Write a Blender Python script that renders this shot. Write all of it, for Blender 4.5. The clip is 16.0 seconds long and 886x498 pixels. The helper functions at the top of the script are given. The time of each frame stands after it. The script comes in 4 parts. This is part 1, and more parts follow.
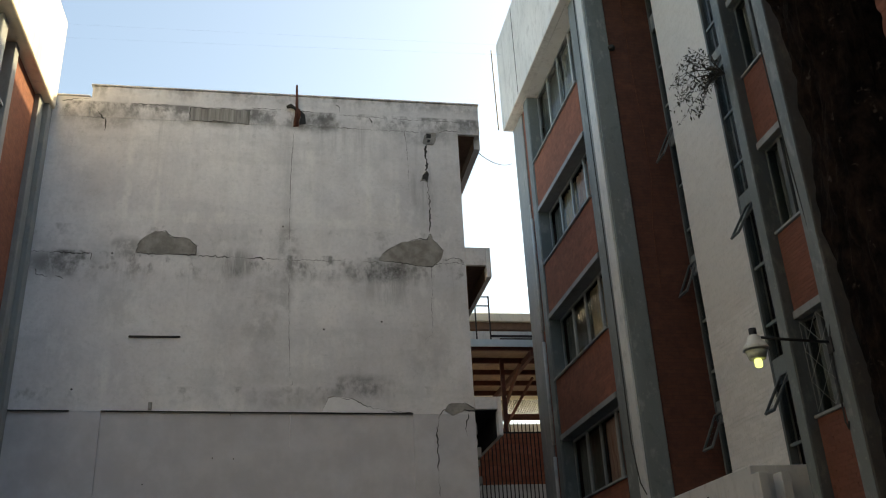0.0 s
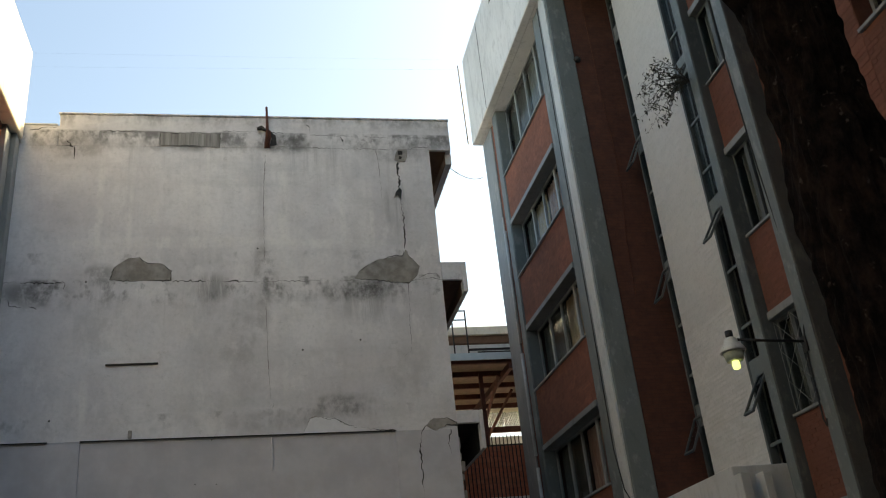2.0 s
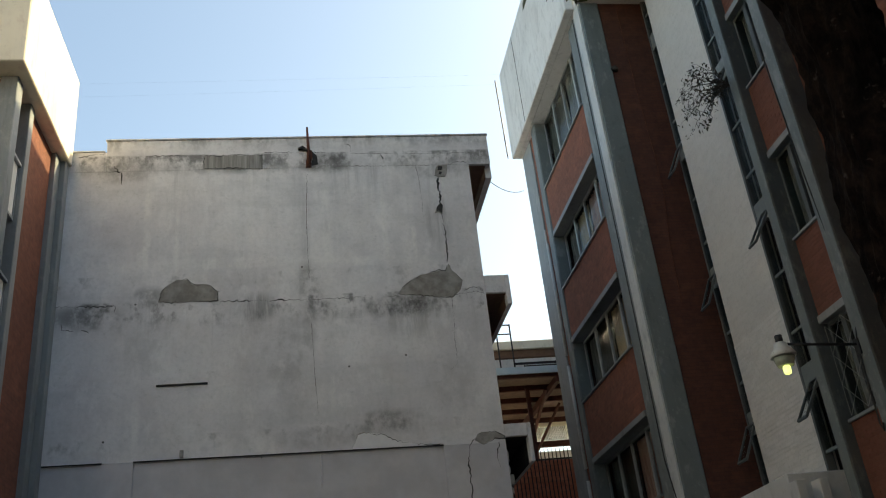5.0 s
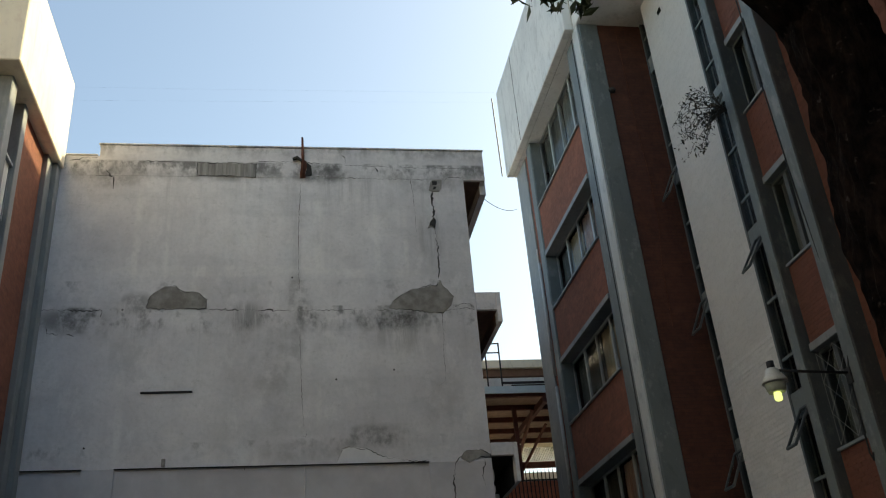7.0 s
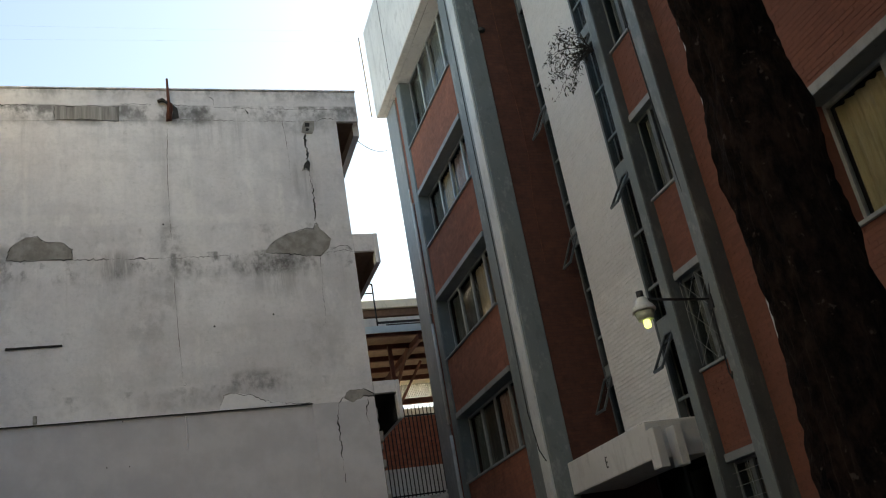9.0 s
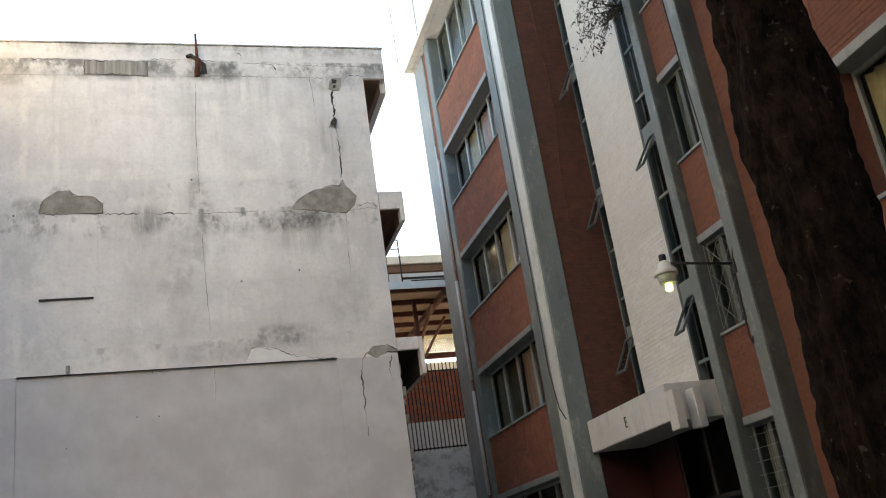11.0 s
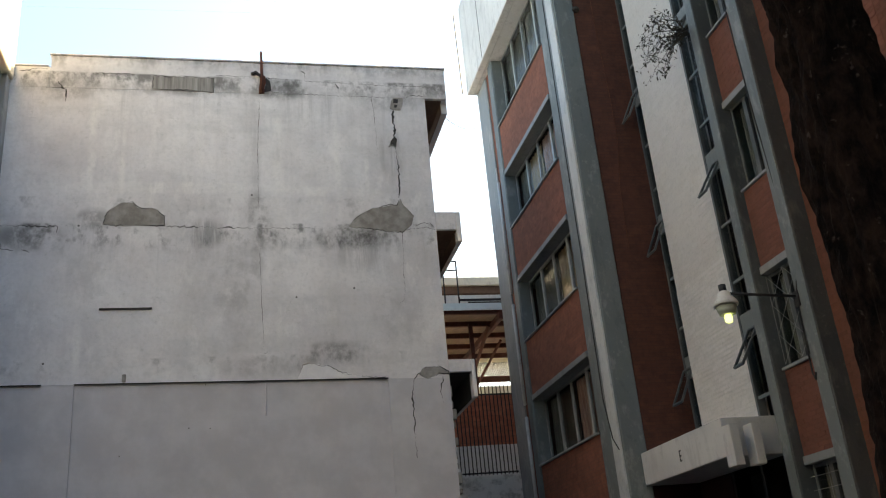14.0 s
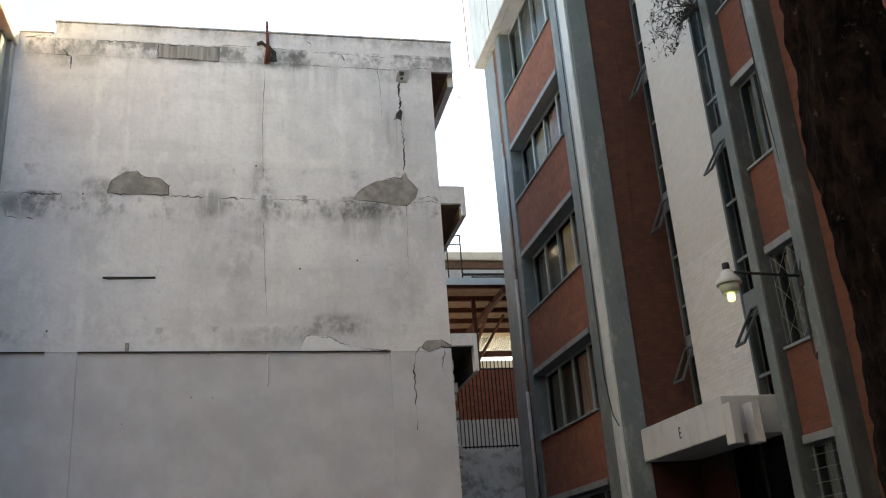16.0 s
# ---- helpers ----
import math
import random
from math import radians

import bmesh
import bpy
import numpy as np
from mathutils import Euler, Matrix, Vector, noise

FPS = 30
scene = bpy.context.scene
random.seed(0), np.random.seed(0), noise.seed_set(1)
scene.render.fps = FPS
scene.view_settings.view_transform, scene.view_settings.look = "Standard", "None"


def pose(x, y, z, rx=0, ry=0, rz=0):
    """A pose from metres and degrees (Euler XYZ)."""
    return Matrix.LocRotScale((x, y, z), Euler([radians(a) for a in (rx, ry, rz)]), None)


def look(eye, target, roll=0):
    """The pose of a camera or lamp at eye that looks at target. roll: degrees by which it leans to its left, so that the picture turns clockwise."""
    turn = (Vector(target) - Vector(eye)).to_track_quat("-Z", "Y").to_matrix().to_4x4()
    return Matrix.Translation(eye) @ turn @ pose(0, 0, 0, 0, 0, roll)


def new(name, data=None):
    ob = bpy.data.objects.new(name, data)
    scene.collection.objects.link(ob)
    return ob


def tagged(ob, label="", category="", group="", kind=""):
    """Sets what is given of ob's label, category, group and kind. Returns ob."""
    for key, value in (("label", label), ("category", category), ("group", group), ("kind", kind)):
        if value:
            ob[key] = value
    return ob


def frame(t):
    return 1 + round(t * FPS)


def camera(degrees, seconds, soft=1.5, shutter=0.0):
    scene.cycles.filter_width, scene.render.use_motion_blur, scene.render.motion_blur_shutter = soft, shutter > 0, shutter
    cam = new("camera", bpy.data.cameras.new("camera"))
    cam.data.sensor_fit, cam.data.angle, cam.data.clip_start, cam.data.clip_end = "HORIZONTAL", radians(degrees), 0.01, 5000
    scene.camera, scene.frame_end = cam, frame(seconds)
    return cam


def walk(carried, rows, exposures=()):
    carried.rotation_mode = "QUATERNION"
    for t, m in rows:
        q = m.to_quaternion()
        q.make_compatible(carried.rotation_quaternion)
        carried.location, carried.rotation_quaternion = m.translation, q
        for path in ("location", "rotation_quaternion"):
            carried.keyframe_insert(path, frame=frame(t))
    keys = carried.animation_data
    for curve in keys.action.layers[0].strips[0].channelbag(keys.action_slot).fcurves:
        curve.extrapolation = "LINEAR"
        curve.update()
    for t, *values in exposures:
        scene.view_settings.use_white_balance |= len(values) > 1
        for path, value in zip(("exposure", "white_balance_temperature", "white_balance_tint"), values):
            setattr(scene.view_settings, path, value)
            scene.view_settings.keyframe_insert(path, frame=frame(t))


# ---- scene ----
cam = camera(51.9, 16.0, soft=1.1)
PATH = [
    (0.0, (0.082, -0.049, 1.611), (1.781, 8.922, 5.689), -2.969),
    (0.5, (0.036, -0.075, 1.600), (1.978, 8.909, 5.537), -3.971),
    (1.0, (0.056, -0.056, 1.594), (2.018, 8.932, 5.514), -4.809),
    (1.5, (-0.014, -0.077, 1.604), (2.044, 8.857, 5.597), -5.331),
    (2.0, (-0.003, -0.091, 1.586), (1.998, 8.756, 5.796), -6.028),
    (2.5, (0.007, -0.123, 1.580), (1.911, 8.707, 5.870), -5.497),
    (3.0, (0.076, -0.120, 1.561), (1.843, 8.739, 5.849), -5.609),
    (3.5, (0.029, -0.108, 1.559), (1.645, 8.759, 5.891), -5.508),
    (3.7, (0.060, -0.113, 1.531), (1.551, 8.752, 5.912), -5.345),
    (5.8, (-0.030, -0.057, 1.499), (1.507, 8.778, 5.924), -7.223),
    (6.0, (0.047, -0.041, 1.496), (1.362, 8.875, 5.829), -6.825),
    (6.5, (0.083, 0.091, 1.493), (1.440, 8.999, 5.830), -5.617),
    (7.0, (-0.027, 0.035, 1.511), (1.626, 8.763, 6.104), -4.946),
    (7.5, (-0.134, 0.043, 1.502), (1.740, 8.710, 6.126), -5.582),
    (8.0, (-0.096, 0.080, 1.511), (1.982, 8.842, 5.861), -10.815),
    (8.5, (-0.232, 0.133, 1.510), (2.562, 8.809, 5.624), -10.419),
    (8.7, (-0.274, 0.089, 1.508), (2.795, 8.732, 5.491), -10.534),
    (10.8, (-0.375, -0.193, 1.532), (2.714, 8.729, 4.828), -9.167),
    (11.0, (-0.299, -0.150, 1.555), (2.491, 8.829, 4.959), -8.505),
    (11.5, (-0.093, -0.065, 1.605), (2.070, 9.018, 5.184), -7.340),
    (12.0, (-0.057, -0.046, 1.590), (1.920, 9.063, 5.212), -6.751),
    (12.5, (-0.018, -0.032, 1.585), (1.896, 9.076, 5.242), -6.190),
    (13.0, (-0.034, -0.011, 1.557), (2.201, 9.039, 5.178), -6.457),
    (13.5, (-0.246, -0.145, 1.562), (2.260, 8.808, 5.245), -8.079),
    (14.0, (-0.135, -0.061, 1.579), (1.995, 8.980, 5.284), -5.275),
    (14.5, (-0.075, -0.048, 1.584), (1.806, 9.079, 5.211), -4.146),
    (15.0, (-0.024, -0.016, 1.561), (1.718, 9.179, 5.084), -3.353),
    (15.5, (-0.004, -0.025, 1.547), (1.791, 9.172, 5.039), -2.954),
    (16.0, (-0.117, -0.048, 1.576), (1.965, 9.105, 5.023), -4.187),
]
EXPO = [(0.0, 1.36, 7700, 2), (1.5, 1.46, 7700, 2), (2.5, 1.36, 7400, 1), (3.5, 1.32, 7300, 0), (7.5, 1.10, 7200, 0), (8.5, 1.26, 7400, 1),
        (10.8, 2.62, 7750, 4), (11.2, 2.47, 7750, 4), (11.7, 2.22, 7500, 4), (12.5, 2.13, 7400, 4), (13.5, 2.00, 7400, 4), (14.0, 1.97, 7400, 4), (15.0, 2.07, 7450, 4), (16.0, 2.22, 7500, 4)]
walk(cam, [(t, look(eye, target, roll)) for t, eye, target, roll in PATH], EXPO)

# ---- world and sun ----
SUN_EL, SUN_AZ = 33.0, 72.0            # degrees above the horizon; degrees clockwise from +y
world = bpy.data.worlds.new("sky")
scene.world = world
world.use_nodes = True
_w = world.node_tree
_w.nodes.clear()
_sky = _w.nodes.new("ShaderNodeTexSky")
_sky.sky_type, _sky.sun_disc = "NISHITA", False
_sky.sun_elevation, _sky.sun_rotation = radians(SUN_EL), radians(SUN_AZ)
_sky.air_density, _sky.dust_density, _sky.ozone_density = 1.0, 3.0, 0.45
_bg = _w.nodes.new("ShaderNodeBackground")
_bg.inputs["Strength"].default_value = 0.15
_wo = _w.nodes.new("ShaderNodeOutputWorld")
_w.links.new(_sky.outputs[0], _bg.inputs[0])
_w.links.new(_bg.outputs[0], _wo.inputs[0])

_sun = bpy.data.lights.new("sun", "SUN")
_sun.energy, _sun.angle, _sun.color = 3.2, radians(0.5), (1.0, 0.84, 0.56)
sun = new("sun", _sun)
_e, _a = radians(SUN_EL), radians(SUN_AZ)
sun.matrix_world = look((0, 0, 40), Vector((0, 0, 40)) - Vector((math.cos(_e) * math.sin(_a), math.cos(_e) * math.cos(_a), math.sin(_e))))


# ---- materials ----
class Mat:
    """A small builder of node materials, in object space metres."""

    def __init__(self, name, rough=0.8, metal=0.0):
        self.m = bpy.data.materials.new(name)
        self.m.use_nodes = True
        self.t = self.m.node_tree
        self.b = self.t.nodes["Principled BSDF"]
        self.b.inputs["Roughness"].default_value = rough
        self.b.inputs["Metallic"].default_value = metal
        self.pos = self.node("ShaderNodeNewGeometry").outputs["Position"]

    def node(self, kind):
        return self.t.nodes.new(kind)

    def link(self, a, b):
        self.t.links.new(a, b)

    def scaled(self, scale, shift=(0, 0, 0)):
        n = self.node("ShaderNodeMapping")
        n.inputs["Scale"].default_value = scale
        n.inputs["Location"].default_value = shift
        self.link(self.pos, n.inputs["Vector"])
        return n.outputs[0]

    def noise(self, scale=1.0, detail=6.0, rough=0.6, stretch=(1, 1, 1), shift=(0, 0, 0)):
        n = self.node("ShaderNodeTexNoise")
        n.inputs["Scale"].default_value, n.inputs["Detail"].default_value, n.inputs["Roughness"].default_value = scale, detail, rough
        self.link(self.scaled(stretch, shift), n.inputs["Vector"])
        return n.outputs["Fac"]

    def ramp(self, fac, lo, hi, a=0.0, b=1.0):
        n = self.node("ShaderNodeMapRange")
        n.interpolation_type = "SMOOTHSTEP"
        for k, v in (("From Min", lo), ("From Max", hi), ("To Min", a), ("To Max", b)):
            n.inputs[k].default_value = v
        self.link(fac, n.inputs["Value"])
        return n.outputs["Result"]

    def math(self, op, a, b):
        n = self.node("ShaderNodeMath")
        n.operation = op
        for i, v in enumerate((a, b)):
            if isinstance(v, (int, float)):
                n.inputs[i].default_value = v
            else:
                self.link(v, n.inputs[i])
        return n.outputs[0]

    def axis(self, k):
        n = self.node("ShaderNodeSeparateXYZ")
        self.link(self.pos, n.inputs[0])
        return n.outputs[k]

    def mix(self, fac, a, b, how="MIX"):
        n = self.node("ShaderNodeMix")
        n.data_type, n.blend_type = "RGBA", how
        for sock, v in ((n.inputs["Factor"], fac), (n.inputs[6], a), (n.inputs[7], b)):
            if isinstance(v, (int, float)):
                sock.default_value = v
            elif isinstance(v, tuple):
                sock.default_value = (*v, 1)
            else:
                self.link(v, sock)
        return n.outputs[2]

    def random(self):
        return self.node("ShaderNodeObjectInfo").outputs["Random"]

    def island(self):
        return self.node("ShaderNodeNewGeometry").outputs["Random Per Island"]

    def bump(self, h, strength=0.3, dist=0.01):
        n = self.node("ShaderNodeBump")
        n.inputs["Strength"].default_value, n.inputs["Distance"].default_value = strength, dist
        self.link(h, n.inputs["Height"])
        self.link(n.outputs[0], self.b.inputs["Normal"])

    def done(self, colour):
        if isinstance(colour, tuple):
            self.b.inputs["Base Color"].default_value = (*colour, 1)
        else:
            self.link(colour, self.b.inputs["Base Color"])
        return self.m


def simple(name, a, b, scale=6.0, rough=0.8, metal=0.0, bump=0.25, stretch=(1, 1, 1), lo=0.35, hi=0.7):
    k = Mat(name, rough, metal)
    n = k.noise(scale, 8, 0.65, stretch)
    big = k.noise(scale * 0.13, 4, 0.6)
    c = k.mix(k.ramp(n, lo, hi), a, b)
    c = k.mix(k.ramp(big, 0.35, 0.75, 0, 0.35), c, tuple(x * 0.72 for x in a))
    k.bump(n, bump, 0.006)
    return k.done(c)


def plaster_material():
    """Old white-washed render with soot streaks below the slab edges."""
    k = Mat("weathered_plaster", 0.92)
    z, x = k.axis(2), k.axis(0)
    fine = k.noise(14, 8, 0.7)
    blot = k.noise(0.55, 7, 0.62)
    mid = k.noise(2.1, 7, 0.65, shift=(3, 0, 1))
    streak = k.noise(1.0, 6, 0.7, (5.5, 1, 0.28))
    streak2 = k.noise(1.0, 5, 0.6, (2.3, 1, 0.12), (7, 0, 2))
    c = k.mix(k.ramp(blot, 0.34, 0.64), (0.68, 0.655, 0.665), (0.825, 0.80, 0.80))
    c = k.mix(k.ramp(mid, 0.48, 0.72, 0, 0.33), c, (0.50, 0.492, 0.485))
    c = k.mix(k.ramp(streak2, 0.5, 0.75, 0, 0.16), c, (0.47, 0.465, 0.455))

    smear = k.noise(1.0, 6, 0.6, (0.35, 1, 2.4), (1, 0, 3))
    c = k.mix(k.ramp(smear, 0.50, 0.68, 0, 0.30), c, (0.52, 0.515, 0.51))
    scab = k.noise(6.5, 9, 0.75, (1, 1, 1.3), (9, 0, 2))
    c = k.mix(k.ramp(scab, 0.56, 0.70, 0, 0.38), c, (0.40, 0.39, 0.375))
    pale = k.noise(1.6, 7, 0.7, (1.6, 1, 0.8), (5, 0, 8))
    c = k.mix(k.ramp(pale, 0.53, 0.66, 0, 0.5), c, (0.865, 0.842, 0.835))

    runs = k.noise(1.0, 5, 0.65, (3.4, 1, 0.16), (11, 0, 4))
    c = k.mix(k.math("MULTIPLY", k.ramp(runs, 0.50, 0.74, 0, 0.34), k.ramp(z, 6.5, 11.5)), c, (0.87, 0.847, 0.84))

    def band(top, depth, amount, noise_, lo, hi):
        up = k.ramp(z, top - depth, top - 0.12 * depth)
        cut = k.ramp(z, top, top + 0.05, 1, 0)
        return k.math("MULTIPLY", k.math("MULTIPLY", up, cut), k.ramp(noise_, lo, hi, 0, amount))

    dirt = k.noise(3.2, 8, 0.72, (1, 1, 0.7), (1, 0, 5))
    for top, depth, amount, nn, lo, hi in ((12.34, 0.60, 0.85, dirt, 0.43, 0.64), (12.05, 1.3, 0.30, streak, 0.5, 0.75), (12.78, 0.45, 0.6, dirt, 0.42, 0.66),
                                           (8.98, 0.75, 0.85, dirt, 0.49, 0.68), (9.0, 1.5, 0.25, streak, 0.52, 0.78), (9.55, 0.6, 0.5, dirt, 0.52, 0.72),
                                           (6.3, 0.45, 0.5, dirt, 0.5, 0.72)):
        c = k.mix(band(top, depth, amount, nn, lo, hi), c, (0.13, 0.125, 0.12))
    soot = k.noise(2.6, 8, 0.7, (1, 1, 0.8), (4, 0, 9))
    drip = k.noise(1.0, 6, 0.7, (4.2, 1, 0.5), (2, 0, 0))

    def blot_at(cx, cz, sx, sz, amount, nn):
        dx = k.math("DIVIDE", k.math("SUBTRACT", x, cx), sx)
        dz = k.math("DIVIDE", k.math("SUBTRACT", z, cz), sz)
        d = k.math("ADD", k.math("MULTIPLY", dx, dx), k.math("MULTIPLY", dz, dz))
        return k.math("MULTIPLY", k.ramp(d, 0.0, 1.0, 1, 0), k.ramp(nn, 0.40, 0.62, 0.12 * amount, amount))

    for row in ((1.95, 8.68, 0.95, 0.30, 1.0, soot), (2.3, 8.80, 0.6, 0.16, 0.9, soot), (2.2, 8.5, 0.9, 0.7, 0.4, drip), (0.15, 9.2, 0.36, 0.65, 0.55, soot), (0.12, 8.3, 0.20, 0.7, 0.28, soot), (0.35, 8.75, 0.3, 0.3, 0.4, soot), (-2.95, 9.1, 0.4, 0.3, 0.6, soot),
                (-4.1, 8.75, 0.9, 0.35, 0.7, soot), (-0.9, 8.8, 0.5, 0.4, 0.6, drip), (0.6, 12.1, 0.9, 0.3, 0.85, soot), (-1.4, 12.1, 1.9, 0.28, 0.6, soot), (-3.6, 12.0, 0.9, 0.4, 0.5, soot),
                (2.9, 10.6, 0.35, 0.8, 0.4, drip), (1.55, 6.32, 0.95, 0.30, 0.7, soot), (0.3, 6.1, 1.2, 0.25, 0.3, soot), (-0.6, 7.9, 0.8, 0.9, 0.22, soot), (-3.0, 7.9, 0.5, 0.8, 0.22, soot), (2.9, 7.0, 0.7, 0.9, 0.2, soot), (0.1, 10.6, 0.15, 1.6, 0.2, drip), (-0.2, 7.6, 0.5, 1.4, 0.2, soot), (3.0, 11.9, 0.8, 0.35, 0.4, soot)):
        c = k.mix(blot_at(*row), c, (0.10, 0.095, 0.09))
    for cx, cz, sx, sz in ((-3.05, 10.6, 0.10, 1.5), (-2.45, 10.4, 0.07, 1.2), (-1.0, 10.6, 0.09, 1.6), (0.55, 10.5, 0.16, 1.7), (1.75, 10.4, 0.08, 1.5), (2.35, 10.6, 0.07, 1.2),
                           (-1.4, 9.78, 3.2, 0.16), (1.6, 9.72, 1.3, 0.14), (-2.4, 12.55, 1.5, 0.18), (0.4, 12.42, 0.7, 0.07), (1.9, 12.55, 1.8, 0.12), (-3.1, 6.6, 0.10, 1.4), (0.5, 7.2, 0.08, 1.1)):
        c = k.mix(blot_at(cx, cz, sx, sz, 0.65, pale), c, (0.865, 0.843, 0.822))
    c = k.mix(k.ramp(fine, 0.4, 0.75, 0, 0.26), c, (0.42, 0.41, 0.40))
    k.bump(k.math("ADD", fine, k.math("MULTIPLY", mid, 2.0)), 0.35, 0.008)
    return k.done(c)


def brick_material(name, a, b, c3, dirt=0.3):
    k = Mat(name, 0.88)
    n = k.noise(18, 8, 0.7)
    big = k.noise(0.5, 5, 0.6)
    r = k.island()
    c = k.mix(k.ramp(r, 0, 1), a, b)
    c = k.mix(k.ramp(k.random(), 0.0, 1.0, 0, 0.6), c, c3)
    c = k.mix(k.ramp(n, 0.45, 0.75, 0, 0.4), c, tuple(v * 0.6 for v in a))
    c = k.mix(k.ramp(big, 0.45, 0.75, 0, dirt), c, (0.09, 0.06, 0.05))
    k.bump(n, 0.4, 0.006)
    return k.done(c)


def courses_material(name, a, b, mortar, length=0.24, height=0.075):
    """Brickwork too far off to tell the pieces apart."""
    k = Mat(name, 0.9)
    sep = k.node("ShaderNodeSeparateXYZ")
    k.link(k.pos, sep.inputs[0])
    com = k.node("ShaderNodeCombineXYZ")
    k.link(k.math("ADD", sep.outputs[0], sep.outputs[1]), com.inputs[0])
    k.link(sep.outputs[2], com.inputs[1])
    br = k.node("ShaderNodeTexBrick")
    k.link(com.outputs[0], br.inputs["Vector"])
    br.inputs["Scale"].default_value = 1.0
    br.inputs["Brick Width"].default_value, br.inputs["Row Height"].default_value = length, height
    br.inputs["Mortar Size"].default_value = 0.007
    br.inputs["Color1"].default_value, br.inputs["Color2"].default_value, br.inputs["Mortar"].default_value = (*a, 1), (*b, 1), (*mortar, 1)
    n = k.noise(7, 8, 0.7)
    big = k.noise(0.7, 5, 0.6, (1, 1, 0.6))
    c = k.mix(k.ramp(n, 0.42, 0.70, 0, 0.6), br.outputs["Color"], tuple(v * 0.55 for v in a))
    pat = k.noise(2.4, 7, 0.7, (1, 1, 1.4), (3, 0, 1))
    c = k.mix(k.ramp(pat, 0.5, 0.7, 0, 0.5), c, tuple(v * 1.45 for v in b))
    c = k.mix(k.ramp(big, 0.5, 0.8, 0, 0.4), c, tuple(v * 1.25 for v in b))
    k.bump(k.math("SUBTRACT", n, k.math("MULTIPLY", br.outputs["Fac"], 1.5)), 0.35, 0.006)
    return k.done(c)


def paint_material(name, a, worn, rough=0.6):
    """Painted concrete: chalky, rubbed and streaked."""
    k = Mat(name, rough)
    n = k.noise(11, 8, 0.7)
    st = k.noise(1.0, 6, 0.65, (4, 4, 0.35))
    big = k.noise(0.8, 5, 0.6)
    c = k.mix(k.ramp(big, 0.35, 0.7, 0, 0.5), a, tuple(v * 0.75 for v in a))
    c = k.mix(k.ramp(st, 0.52, 0.75, 0, 0.5), c, tuple(v * 0.55 for v in a))
    patchy = k.noise(3.1, 8, 0.7, (1, 1, 0.55), (4, 1, 2))
    c = k.mix(k.ramp(patchy, 0.52, 0.66, 0, 0.65), c, worn)
    c = k.mix(k.ramp(patchy, 0.44, 0.34, 0, 0.45), c, tuple(v * 0.6 for v in a))
    c = k.mix(k.ramp(n, 0.58, 0.70, 0, 0.6), c, worn)
    k.bump(n, 0.25, 0.005)
    return k.done(c)


def glass_material():
    k = Mat("window_glass", 0.06)
    k.b.inputs["Transmission Weight"].default_value = 1.0
    k.b.inputs["IOR"].default_value = 1.08
    k.b.inputs["Specular IOR Level"].default_value = 0.12
    n = k.noise(1.3, 3, 0.5)
    k.bump(n, 0.08, 0.01)
    return k.done(k.mix(k.ramp(k.noise(5, 5, 0.6), 0.45, 0.7, 0, 0.3), (0.80, 0.84, 0.83), (0.55, 0.58, 0.56)))


def cloth_material(name, a, b):
    k = Mat(name, 0.9)
    n = k.noise(3.0, 6, 0.6, (6, 6, 0.4))
    k.b.inputs["Subsurface Weight"].default_value = 0.0
    return k.done(k.mix(k.ramp(n, 0.3, 0.7), a, b))


def bark_material():
    k = Mat("bark", 0.95)
    n = k.noise(5, 9, 0.75, (1.4, 1.4, 0.8))
    f = k.noise(22, 8, 0.7, (1, 1, 0.5))
    lich = k.noise(9, 6, 0.6, shift=(2, 2, 2))
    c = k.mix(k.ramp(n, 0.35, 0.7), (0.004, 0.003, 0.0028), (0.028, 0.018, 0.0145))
    c = k.mix(k.ramp(lich, 0.62, 0.70, 0, 0.6), c, (0.10, 0.085, 0.08))
    k.b.inputs["Specular IOR Level"].default_value = 0.08
    k.bump(k.math("ADD", n, f), 1.0, 0.05)
    return k.done(c)


def glow_material(name, colour, strength):
    k = Mat(name, 0.3)
    k.b.inputs["Emission Color"].default_value = (*colour, 1)
    k.b.inputs["Emission Strength"].default_value = strength
    return k.done((0.9, 0.9, 0.85))


PLASTER = plaster_material()
BARE = simple("bare_render", (0.23, 0.212, 0.192), (0.40, 0.375, 0.345), 4.5, 0.95, bump=0.7)
STREAKED = simple("streaked_render", (0.12, 0.113, 0.105), (0.42, 0.40, 0.375), 1.3, 0.95, bump=0.5, stretch=(9, 1, 0.5), lo=0.25, hi=0.78)
FRESH = simple("fresh_patch", (0.78, 0.763, 0.768), (0.85, 0.832, 0.835), 7, 0.9)
SOFT_CRACK = simple("hairline_crack", (0.16, 0.15, 0.14), (0.30, 0.285, 0.27), 20, 0.95)
# For cracks and dark gaps, and for shadow lines painted on the end wall.
CRACK_AND_SHADE = simple("crack_and_shade_dark", (0.03, 0.028, 0.026), (0.06, 0.055, 0.05), 20, 0.95)
# Same brick as BRICK_FAR, darkened because the near bays lie in shade.
BRICK = brick_material("shaded_red_brick", (0.150, 0.055, 0.034), (0.19, 0.071, 0.045), (0.13, 0.046, 0.029))
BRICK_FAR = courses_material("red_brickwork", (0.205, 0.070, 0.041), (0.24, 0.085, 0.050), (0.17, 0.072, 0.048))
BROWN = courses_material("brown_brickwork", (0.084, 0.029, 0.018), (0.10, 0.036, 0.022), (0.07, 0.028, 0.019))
MORTAR = simple("mortar", (0.135, 0.050, 0.033), (0.165, 0.064, 0.043), 16, 0.95)
WHITE_BRICK = brick_material("white_painted_brick", (0.60, 0.575, 0.55), (0.66, 0.635, 0.61), (0.56, 0.535, 0.51), 0.06)
